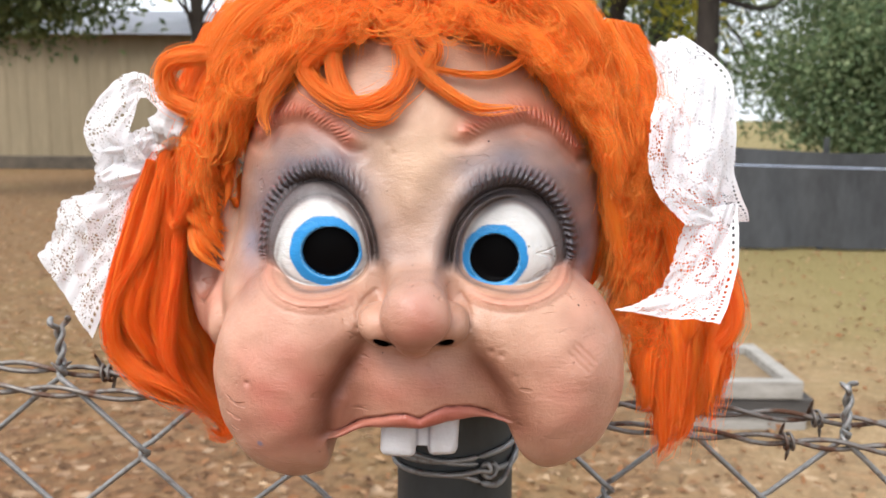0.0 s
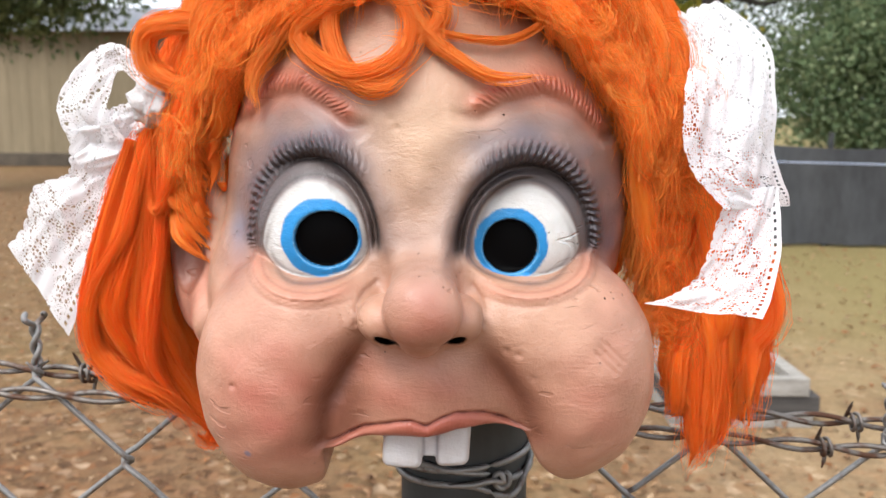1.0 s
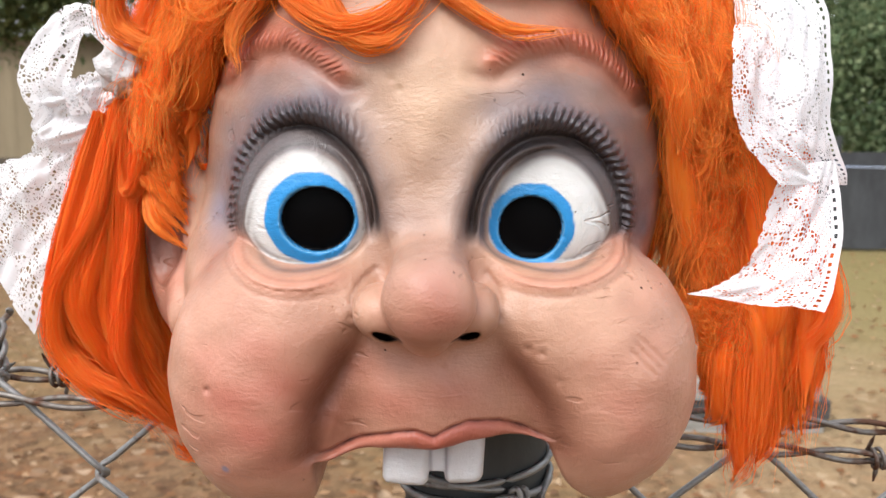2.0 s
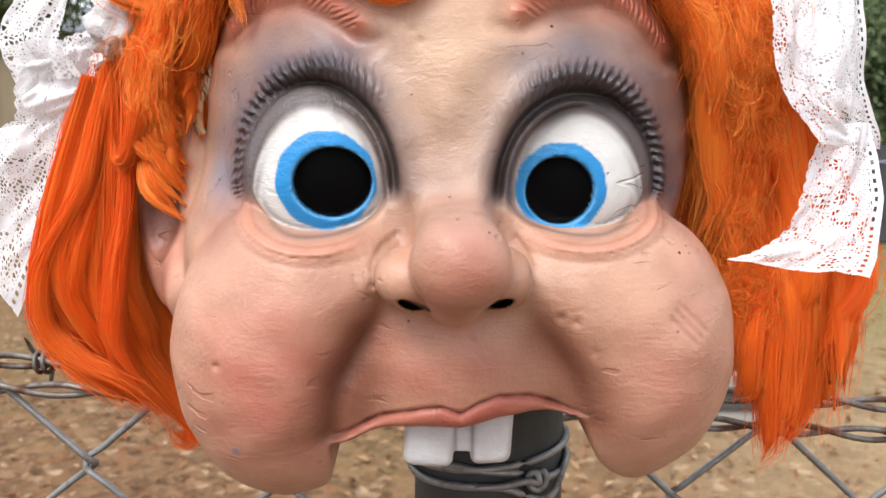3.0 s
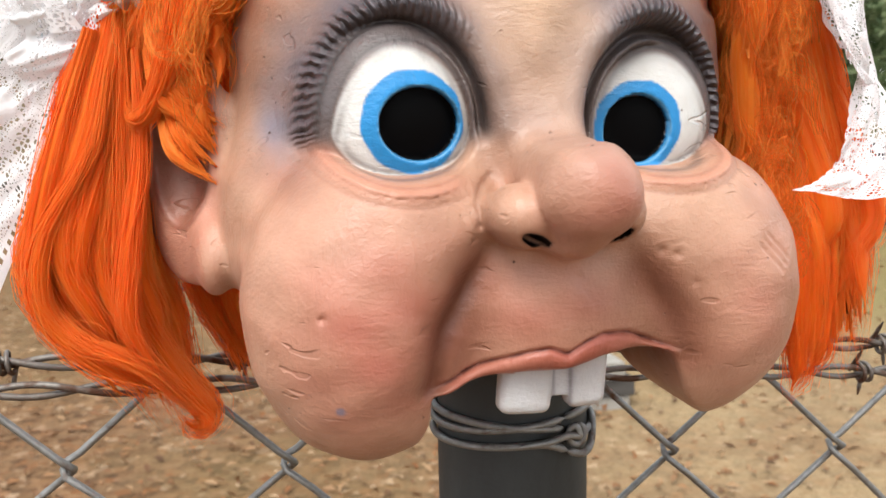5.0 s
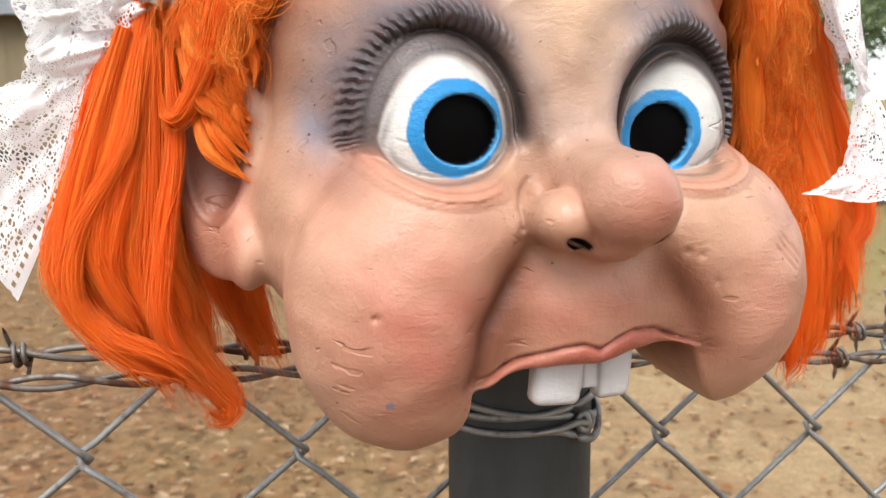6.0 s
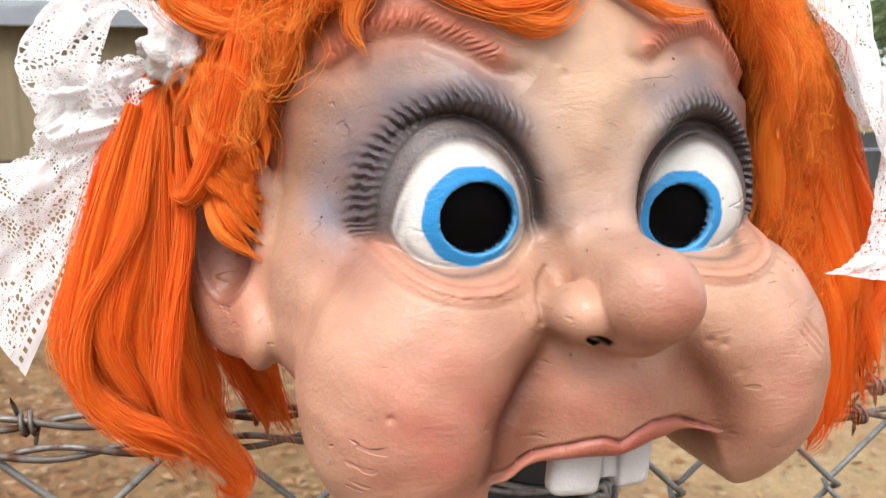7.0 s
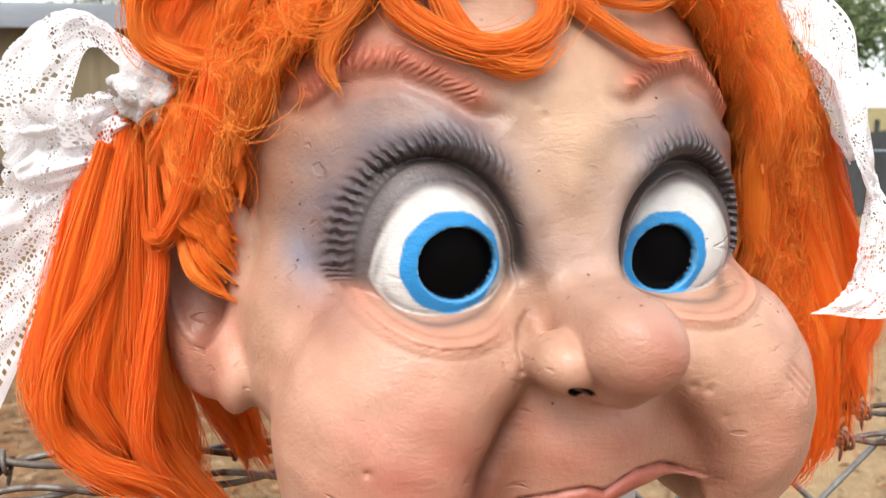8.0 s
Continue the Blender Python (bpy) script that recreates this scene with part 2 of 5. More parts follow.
LATEX = make_latex()
HAIR = make_hair("orange_synthetic_hair", srgb(255, 97, 4), srgb(255, 124, 16), srgb(255, 170, 70))
# lighter copy of HAIR: brighter light on crown and temple is in its colours
HAIR_TOP = make_hair("lit_orange_hair", srgb(255, 110, 10), srgb(255, 144, 36), srgb(255, 188, 96), 0.12)
HAIR_FINE = make_hair("fine_orange_fibre", srgb(255, 106, 8), srgb(255, 138, 30), srgb(255, 180, 86), 0.45)
LACE = make_lace()
WIRE = make_wire("galvanised_wire", srgb(150, 150, 148), srgb(96, 72, 56), 0.36)
BARB = make_wire("rusty_barbed_wire", srgb(128, 122, 116), srgb(92, 66, 52), 0.46)
POST = make_post()
GROUND = make_ground()
BOARD = make_plain("weathered_grey_boards", [srgb(118, 114, 106), srgb(158, 154, 146), srgb(182, 178, 170)], 6, 0.85, 0.5, 0.003, (1, 6, 6))
DARKBOARD = make_plain("dark_grey_boards", [srgb(62, 60, 58), srgb(92, 88, 84)], 6, 0.85, 0.5, 0.003, (1, 6, 6))
SOIL = make_plain("dry_soil", [srgb(110, 92, 70), srgb(160, 138, 108)], 12, 0.95, 0.8, 0.01)
SIDING = make_plain("tan_metal_siding", [srgb(130, 118, 94), srgb(154, 140, 113)], 0.8, 0.7, 0.1, 0.001, (1, 1, 0.3))
ROOF = make_plain("pale_metal_roof", [srgb(208, 214, 222), srgb(236, 240, 246)], 2.0, 0.5, 0.1, 0.001)
PLINTH = make_plain("dark_concrete_footing", [srgb(64, 58, 50), srgb(108, 98, 84)], 3.0)
TARP = make_plain("black_mesh_tarp", [srgb(50, 51, 53), srgb(84, 86, 88)], 1.6, 0.8, 0.3, 0.01, (1, 1, 0.4))
BARK = make_plain("dark_bark", [srgb(48, 42, 38), srgb(84, 76, 68)], 9, 0.9, 0.9, 0.03, (1, 1, 0.25))
CORD = make_plain("pale_blue_cord", [srgb(150, 164, 190), srgb(190, 200, 216)], 8)
LEAF_DARK = make_leaf("dark_green_leaf", [srgb(58, 72, 46), srgb(92, 106, 66), srgb(130, 140, 96)])
LEAF_PALE = make_leaf("feathery_pale_green_leaf", [srgb(74, 94, 62), srgb(104, 122, 84), srgb(138, 148, 110)])
LEAF_YELLOW = make_leaf("yellow_green_leaf", [srgb(120, 130, 40), srgb(170, 168, 60), srgb(196, 180, 70)])
LEAF_FALLEN = make_leaf("fallen_brown_leaf", [srgb(86, 60, 40), srgb(130, 94, 64), srgb(162, 132, 98), srgb(136, 90, 54), srgb(110, 84, 60), srgb(180, 154, 122)])


# ---- mesh helpers ----
def mesh_of(name, verts, faces, material, smooth=True):
    me = bpy.data.meshes.new(name)
    verts, faces = np.asarray(verts, dtype=np.float32), np.asarray(faces, dtype=np.int32)
    n, k = faces.shape
    me.vertices.add(len(verts))
    me.vertices.foreach_set("co", verts.ravel())
    me.loops.add(n * k)
    me.loops.foreach_set("vertex_index", faces.ravel())
    me.polygons.add(n)
    me.polygons.foreach_set("loop_start", np.arange(0, n * k, k, dtype=np.int32))
    me.update(calc_edges=True)
    if smooth:
        me.polygons.foreach_set("use_smooth", np.ones(n, dtype=bool))
    me.materials.append(material)
    me.validate()
    return me


def part(name, bm, material, parent, label=""):
    me = bpy.data.meshes.new(name)
    bm.to_mesh(me)
    bm.free()
    me.materials.append(material)
    ob = new(name, me)
    ob.parent = parent
    return tagged(ob, label)


def mesh_part(name, me, parent, label=""):
    ob = new(name, me)
    ob.parent = parent
    return tagged(ob, label)


def thing(name, x=0.0, y=0.0, z=0.0):
    ob = new(name)
    ob.location = (x, y, z)
    ob.empty_display_size = 0.05
    return ob


def box(sx, sy, sz, bevel=0.0, at=(0, 0, 0)):
    bm = bmesh.new()
    bmesh.ops.create_cube(bm, size=1, matrix=Matrix.Translation(at) @ Matrix.Diagonal((sx, sy, sz, 1)))
    if bevel:
        bmesh.ops.bevel(bm, geom=bm.edges[:], offset=bevel, segments=2, affect="EDGES", profile=0.6)
    return bm


def spline(points, n):
    """Catmull-Rom through the points, n samples."""
    p = np.asarray(points, dtype=float)
    p = np.vstack([2 * p[0] - p[1], p, 2 * p[-1] - p[-2]])
    u = np.linspace(0, len(p) - 3 - 1e-6, n)
    i = u.astype(int)
    f = (u - i)[:, None]
    a, b, c, d = p[i], p[i + 1], p[i + 2], p[i + 3]
    return 0.5 * (2 * b + (c - a) * f + (2 * a - 5 * b + 4 * c - d) * f ** 2 + (3 * b - a - 3 * c + d) * f ** 3)


def tubes(paths, radii, sides):
    """Tubes round many paths at once. paths (m, n, 3), radii (m, n)."""
    paths, radii = np.asarray(paths, float), np.asarray(radii, float)
    m, n, _ = paths.shape
    tan = np.gradient(paths, axis=1)
    tan /= np.linalg.norm(tan, axis=2, keepdims=True) + 1e-12
    ref = np.where(np.abs(tan[:, :1, 2:3]) > 0.9, np.array([[[1.0, 0, 0]]]), np.array([[[0, 0, 1.0]]]))
    side = np.zeros_like(tan)
    s = np.cross(tan[:, 0], ref[:, 0])
    for j in range(n):
        s = s - tan[:, j] * np.sum(s * tan[:, j], axis=1, keepdims=True)
        s = s / (np.linalg.norm(s, axis=1, keepdims=True) + 1e-12)
        side[:, j] = s
    up = np.cross(tan, side)
    ang = np.arange(sides) * 2 * np.pi / sides
    ring = side[:, :, None] * np.cos(ang)[None, None, :, None] + up[:, :, None] * np.sin(ang)[None, None, :, None]
    verts = (paths[:, :, None] + ring * radii[:, :, None, None]).reshape(-1, 3)
    k = np.arange(m)[:, None, None] * n * sides
    j = np.arange(n - 1)[None, :, None] * sides
    a = np.arange(sides)[None, None, :]
    b = (a + 1) % sides
    faces = np.stack([k + j + a, k + j + b, k + j + sides + b, k + j + sides + a], axis=-1).reshape(-1, 4)
    return verts, faces


def tube_mesh(name, points, radius, material, sides=8, n=None):
    p = spline(points, n or len(points) * 6) if n != 0 else np.asarray(points, float)
    r = np.full(len(p), radius)
    r[0] = r[-1] = radius * 0.3
    v, f = tubes(p[None], r[None], sides)
    return mesh_of(name, v, f, material)


# ---- ground, fence, post ----
def build_ground():
    bm = bmesh.new()
    bmesh.ops.create_grid(bm, x_segments=60, y_segments=60, size=1)
    for v in bm.verts:
        for i in (0, 1):
            v.co[i] = math.copysign(abs(v.co[i]) ** 3 * 400, v.co[i])
        r = v.co.xy.length
        v.co.z = 0.02 * noise.noise(Vector((v.co.x * 0.7, v.co.y * 0.7, 0))) if r < 40 else 0.0
    me = bpy.data.meshes.new("ground")
    bm.to_mesh(me)
    bm.free()
    me.materials.append(GROUND)
    tagged(new("ground", me), "dry tan lawn strewn with fallen leaves", "ground", kind="structure")


def leaf_quads(centres, size, flat, rng, droop=0.25):
    """Small folded leaves (two triangles pairs each) at the centres."""
    m = len(centres)
    d = rng.normal(size=(m, 3))
    if flat:
        d[:, 2] *= 0.2
    d /= np.linalg.norm(d, axis=1, keepdims=True)
    u = rng.normal(size=(m, 3)) if not flat else np.tile([0.0, 0.0, 1.0], (m, 1)) + rng.normal(size=(m, 3)) * 0.3
    w = np.cross(d, u)
    w /= np.linalg.norm(w, axis=1, keepdims=True) + 1e-9
    nrm = np.cross(w, d)
    s = (size * rng.uniform(0.6, 1.3, m))[:, None]
    a, b = centres - d * s, centres + d * s
    l = centres + w * s * 0.45 + nrm * s * droop
    r = centres - w * s * 0.45 + nrm * s * droop
    v = np.stack([a, l, b, r], axis=1).reshape(-1, 3)
    i = np.arange(m)[:, None] * 4
    f = np.concatenate([np.concatenate([i, i + 1, i + 2], 1), np.concatenate([i, i + 2, i + 3], 1)])
    return v, f


def build_litter():
    rng = np.random.default_rng(4)
    m = 26000
    y = -1.5 + rng.uniform(0, 1, m) ** 1.2 * 15
    x = rng.uniform(-0.75, 0.75, m) * (np.abs(y) + 2)
    c = np.stack([x, y, rng.uniform(0.008, 0.03, m)], 1)
    c = c[rng.uniform(size=m) > np.clip(x * 0.3, 0, 0.5)]
    v, f = leaf_quads(c, 0.023, True, rng)
    ob = new("fallen_leaves", mesh_of("fallen_leaves", v, f, LEAF_FALLEN, False))
    tagged(ob, "brown and tan fallen leaves scattered over the lawn", "leaves", kind="stuff")


FENCE_Y, PITCH, HALF = 0.4145, 0.0757, 0.0372


def slant(x):
    return -0.075 * x


def build_fence():
    """Chain-link: each wire zigzags down and hooks its neighbour, with twisted ends above the top row."""
    fence = tagged(thing("chain_link_fence", 0, FENCE_Y, 0), "grey galvanised chain-link fence with twisted top ends", "fence")
    top = 1.1415
    for k in range(-18, 22):
        x0 = -0.1845 + PITCH * 0.25 + k * PITCH * 0.5
        pts = []
        rng = random.Random(k)
        for j in range(30):
            s = -1 if (j + k) % 2 == 0 else 1
            z = top - j * HALF
            xc = x0 + s * (PITCH * 0.25 + 0.0012)
            wob = rng.uniform(-0.0008, 0.0008)
            for dz, dx, dy in ((0.0048, -0.0046, -0.0022), (0.0016, 0.0, -0.0026), (-0.0016, 0.0, 0.0026), (-0.0048, -0.0046, 0.0022)):
                x = xc + s * dx + wob
                pts.append((x, dy * s, z + dz + slant(x)))
        mesh_part("wire", tube_mesh("wire", pts, 0.00135, WIRE, 7, len(pts) + 30), fence)
        if k % 2:
            continue
        # the twisted pair of ends
        xt = x0 - PITCH * 0.25
        for s in (0, math.pi):
            tw = []
            for i in range(15):
                f = i / 14
                a = s + f * 9.5
                open_ = max(0.0, f - 0.8) * 0.07
                r = 0.0014 + open_
                tw.append((xt + r * math.cos(a) if f < 0.8 else xt + (0.0018 + open_) * math.cos(s + 7.6), r * math.sin(a) * 0.7, top + 0.003 + f * 0.024 + slant(xt)))
            mesh_part("twisted_end", tube_mesh("twisted_end", tw, 0.00135, WIRE, 7, 45), fence)


def build_barbed(name, z0, y, slope, phase, barbs):
    wire = tagged(thing(name, 0, y, 0), "twisted two-strand rusty barbed wire along the fence top", "barbed wire", "barbed wires")
    xs = np.linspace(-0.75, 0.85, 420)
    for s in (0, math.pi):
        a = xs * 2 * math.pi / 0.062 + s + phase
        sag = 0.002 * np.sin(xs * 9 + phase)
        p = np.stack([xs, 0.0019 * np.cos(a), z0 + slope * xs + sag + 0.0021 * np.sin(a)], 1)
        v, f = tubes(p[None], np.full((1, len(xs)), 0.00125), 7)
        mesh_part("strand", mesh_of("strand", v, f, BARB), wire)
    for bx in barbs:
        rng = random.Random(int(bx * 1000))
        zc = z0 + slope * bx + 0.002 * math.sin(bx * 9 + phase)
        tilt = rng.uniform(-0.35, 0.35)
        pts = [(bx - 0.004, -0.005, zc + 0.011)]
        for i in range(22):
            a = i / 21 * 4 * math.pi
            pts.append((bx - 0.003 + 0.006 * i / 21, 0.0038 * math.cos(a), zc + 0.0038 * math.sin(a)))
        pts.append((bx + 0.004 + tilt * 0.01, 0.003, zc - 0.011))
        mesh_part("barb", tube_mesh("barb", pts, 0.0009, BARB, 6, 90), wire, "rusty coiled barb")


def build_post():
    post = tagged(thing("fence_post", 0.0055, 0.3845, 0), "dark grey weathered steel fence post with wire ties", "post")
    prof = [(0.0259, -0.25), (0.0259, 1.168), (0.0252, 1.174), (0.022, 1.179), (0.012, 1.183), (0.0005, 1.184)]
    sides = 48
    v = [(r * math.cos(2 * math.pi * i / sides), r * math.sin(2 * math.pi * i / sides), z) for r, z in prof for i in range(sides)]
    f = [(j * sides + i, j * sides + (i + 1) % sides, (j + 1) * sides + (i + 1) % sides, (j + 1) * sides + i) for j in range(len(prof) - 1) for i in range(sides)]
    mesh_part("pipe", mesh_of("pipe", v, f, POST), post)

    def loop(z, tilt, a0, a1, r=0.0272, twist=0.0):
        p = []
        for i in range(40):
            a = a0 + (a1 - a0) * i / 39
            p.append((r * math.cos(a), r * math.sin(a), z + tilt * math.cos(a) + twist * i / 39))
        return p

    full = 2 * math.pi
    for z, tilt, tw in ((1.1355, 0.003, 0.0), (1.1315, -0.003, 0.003)):
        mesh_part("tie_wire", tube_mesh("tie_wire", loop(z, tilt, -1.2, full - 1.2, twist=tw), 0.0013, WIRE, 7, 80), post, "bent galvanised tie wire")
    # a slack loop that dips in front
    dip = []
    for i in range(60):
        a = -1.2 + full * i / 59
        sag_at = math.exp(-((a + 0.95) / 0.35) ** 2) + math.exp(-((a + 0.95 - full) / 0.35) ** 2)
        r = 0.0274 + 0.0028 * sag_at
        dip.append((r * math.cos(a), r * math.sin(a), 1.1295 - 0.0065 * sag_at + 0.002 * math.cos(a)))
    mesh_part("tie_wire", tube_mesh("tie_wire", dip, 0.0013, WIRE, 7, 120), post, "slack tie wire dipping in front")
    # hooked tie end, standing proud of the pipe
    hook = []
    for i in range(34):
        a = i / 33 * 3.4 * math.pi
        hook.append((0.0125 + 0.0045 * i / 33 + 0.0022 * math.cos(a), -0.0268 + 0.004 * i / 33, 1.1305 + 0.0035 * math.sin(a) * (1 - 0.3 * i / 33)))
    tail = [(-0.006, -0.0285, 1.1295), (0.003, -0.0292, 1.1303), (0.0105, -0.0278, 1.1315)]
    mesh_part("tie_hook", tube_mesh("tie_hook", tail + hook, 0.0012, WIRE, 7, 120), post, "hooked end of a tie wire")


# ---- the painted mask ----
def smin(a, b, k):
    h = np.clip(0.5 + 0.5 * (b - a) / k, 0, 1)
    return b + (a - b) * h - k * h * (1 - h)


def smax(a, b, k):
    return -smin(-a, -b, k)


def ellipsoid(X, Y, Z, c, r):
    x, y, z = (X - c[0]) / r[0], (Y - c[1]) / r[1], (Z - c[2]) / r[2]
    k0 = np.sqrt(x * x + y * y + z * z) + 1e-6
    k1 = np.sqrt((x / r[0]) ** 2 + (y / r[1]) ** 2 + (z / r[2]) ** 2) + 1e-6
    return k0 * (k0 - 1) / k1


def cone(X, Y, Z, a, b, ra, rb):
    """A rounded cone from a to b."""
    a, b = np.array(a, float), np.array(b, float)
    d = b - a
    t = np.clip(((X - a[0]) * d[0] + (Y - a[1]) * d[1] + (Z - a[2]) * d[2]) / d.dot(d), 0, 1)
    return np.sqrt((X - a[0] - t * d[0]) ** 2 + (Y - a[1] - t * d[1]) ** 2 + (Z - a[2] - t * d[2]) ** 2) - (ra + (rb - ra) * t)


def step(x, a, b):
    t = np.clip((x - a) / (b - a), 0, 1)
    return t * t * (3 - 2 * t)


def bell(x, c, w):
    return np.exp(-((x - c) / w) ** 2)


def brow_line(X, Z, pts):
    """Distance to a polyline in the face plane, and the way along it."""
    best, way, run = np.full_like(X, 1e3), np.zeros_like(X), 0.0
    for (x0, z0), (x1, z1) in zip(pts[:-1], pts[1:]):
        dx, dz = x1 - x0, z1 - z0
        ln = math.hypot(dx, dz)
        t = np.clip(((X - x0) * dx + (Z - z0) * dz) / ln ** 2, 0, 1)
        d = np.hypot(X - x0 - t * dx, Z - z0 - t * dz)
        way = np.where(d < best, run + t * ln, way)
        best = np.minimum(best, d)
        run += ln
    return best, way


# millimetres from the mask's own centre; x to the right, y to the back, z up.
# each eye: middle, half width, height above and below, which side is outward
EYES = ((-34.0, 10.0, 16.0, 21.0, 10.8, -1, (-33, 15, 13), (24, 19.5, 27), (-31.8, 12.0, 12.6, 12.3), (-30.2, 11.5, 9.9, 8.9)),
        (32.0, 9.0, 17.0, 20.5, 9.8, 1, (31, 18, 12), (24, 18, 26), (27.8, 9.8, 11.6, 11.6), (27.5, 9.0, 8.8, 8.8)))
BROWS = (((-24, 51), (-30, 56), (-40, 61), (-51, 60), (-60, 53)), ((17, 54), (25, 58.5), (38, 61), (48, 57), (58, 48)))
WING_CREASES = (((-14, -1), (-17.6, -3.5), (-19.4, -7), (-19.2, -12)), ((15.5, -2), (17.8, -4.5), (18.8, -8), (18.6, -12)))
LIP_X = (-31, -25, -15.5, -8, -3, 1.8, 6.4, 11, 19, 28, 36)
LIP_TOP = (-52, -49.5, -45.5, -43, -42, -43.8, -41, -39.5, -40.5, -44.5, -47)
LIP_LOW = (-53.5, -52.5, -49.5, -48.2, -48, -48, -47, -45.6, -45.2, -46, -48)


def eye_polar(X, Z, e):
    dx, dz = X - e[0], Z - e[1]
    az = np.where(dz > 0, e[3], e[4])
    return np.sqrt((dx / e[2]) ** 2 + (dz / az) ** 2), np.arctan2(dz / az, dx * e[5] / e[2])


def lash_wave(rho, th):
    """Raised, slightly curved lashes fanning round the lid."""
    w = np.sin(th * 50 + 20 * (rho - 1.4) + 2.0 * np.sin(th * 7.3) + 1.3 * np.sin(th * 17.0 + rho * 5))
    return np.tanh(1.8 * w) * (0.65 + 0.35 * np.sin(th * 11.3 + 1.0 + 6 * rho))


def mask_solid(X, Y, Z):
    d = ellipsoid(X, Y, Z, (0, 62, 22), (75, 68, 84))
    jl = ellipsoid(X, Y, Z, (-44, 10, -34), (30.5, 33, 39.5))
    jr = ellipsoid(X, Y, Z, (46.5, 13.5, -33), (30, 33, 37.5))
    d = smin(d, smin(jl, jr, 1.0), 9.0)
    # upper cheeks beside the nose, and the jaw below the ear
    d = smin(d, ellipsoid(X, Y, Z, (-31, 6, -16), (23, 25, 22)), 12.0)
    d = smin(d, ellipsoid(X, Y, Z, (31, 8, -17), (23, 25.5, 23)), 12.0)
    d = smin(d, ellipsoid(X, Y, Z, (-59, 46, -14), (20.5, 34, 32)), 8.0)
    muzzle = ellipsoid(X, Y, Z, (1, 12, -32), (33, 31, 32))
    d = smin(d, muzzle, 6.0)
    # nose: a low bridge that runs out into a ball, two wings and the column below
    nose = smin(cone(X, Y, Z, (-1, 8, 30), (0.5, -3, 8), 9.0, 9.6), cone(X, Y, Z, (0.5, -6, 0), (1.0, -32.5, -3.6), 10.0, 10.6), 5.0)
    nose = smin(nose, ellipsoid(X, Y, Z, (1.0, -33, -4.0), (10.6, 11.2, 10.4)), 3.0)
    wings = np.minimum(ellipsoid(X, Y, Z, (-10.6, -21, -9.6), (8.0, 10.5, 7.6)), ellipsoid(X, Y, Z, (11.0, -20, -9.6), (7.8, 10.5, 7.6)))
    nose = smin(nose, wings, 1.6)
    nose = smin(nose, ellipsoid(X, Y, Z, (0.6, -22, -14.5), (6.5, 13, 5.5)), 4.0)
    d = smin(d, nose, 6.5)
    # ear on one side, with its hollow
    ex, en, ez = -0.73 * (X + 88) + 0.68 * (Y - 56), -0.68 * (X + 88) - 0.73 * (Y - 56), Z + 1
    ear = ellipsoid(ex, en + 0.006 * ex * ex, ez, (0, 0, 0), (20, 6.5, 33))
    ear = smax(ear, -ellipsoid(ex, en, ez, (-2, 7.5, 3), (10, 10, 18)), 2.0)
    ear = smin(ear, ellipsoid(X, Y, Z, (-81, 44, -25), (5.5, 9, 10)), 9.0)
    d = smin(d, ear, 4.0)
    # relief of the face, in the front half
    front = step(Y, 60, 35)
    h = np.zeros_like(d)
    for e in EYES:
        rho, th = eye_polar(X, Z, e)
        up = step(np.sin(th), -0.35, 0.1)
        low = step(np.sin(th), 0.1, -0.35)
        h += 6.5 * step(rho, 1.16, 0.98)
        h += up * (5.6 * bell(rho, 1.2, 0.09) - 3.4 * (0.35 + 0.65 * step(np.cos(th), -0.9, -0.3)) * bell(rho, 1.46, 0.16) + 1.0 * bell(rho, 1.9, 0.25))
        h -= up * 1.4 * bell(rho, 1.08, 0.05)
        lash = step(np.cos(th), -0.75, 0.1) * up
        h += lash * 0.3 * lash_wave(rho, th) * bell(rho, 1.5, 0.13)
        h += low * step(np.cos(th), -0.7, -0.2) * (-1.2 * bell(rho, 1.32, 0.17) + 0.2 * bell(rho, 1.6, 0.06) + 0.35 * bell(rho, 1.42, 0.03) + 0.4 * bell(rho, 1.26, 0.03) + 0.5 * bell(rho, 1.16, 0.05))
    for b in BROWS:
        dist, way = brow_line(X, Z, b)
        bx, bz = zip(*sorted(b))
        under = Z - np.interp(X, bx, bz)
        h += -1.0 * bell(dist, 0, 2.4) + 0.25 * np.sin(way * 2.8 + under * 1.5) * bell(dist, 0, 2.4)
        h += 1.7 * bell(under, -5.5, 3.2) * step(dist, 11, 6)
    # the lip: a full edge under a sharp groove
    lt, ll = np.interp(X, LIP_X, LIP_TOP), np.interp(X, LIP_X, LIP_LOW)
    inlip = step(X, -33, -27) * step(X, 36, 28)
    h += inlip * (1.3 * bell(Z, lt, 0.6) - 1.6 * bell(Z, 0.5 * (lt + ll) - 0.5, np.maximum(0.6 * (lt - ll), 1.5)))
    # folds from the nose to the mouth corners
    for fold in (((-13, -15), (-21.5, -24), (-28.5, -37), (-31, -50)), ((16, -17), (24.5, -27), (31, -38), (35, -48))):
        dist, way = brow_line(X, Z, fold)
        deep = 2.4 if fold[0][0] < 0 else 1.0
        h += (deep * bell(dist, 0, 3.0) + 1.6 * bell(dist, 0, 7)) * step(way, -2, 18)
    # small crease at the side of the nose wing
    for crease in WING_CREASES:
        dist, way = brow_line(X, Z, crease)
        h += 0.4 * bell(dist, 0, 0.8)
    # crinkles by the nose wing, a few dents and a set of scratches
    h += 0.12 * bell(np.hypot(X + 23, (Z + 9) * 0.8), 0, 4.5) * np.sin(X * 2.3 + Z * 1.9 + 1.5 * np.sin(Z * 0.9))
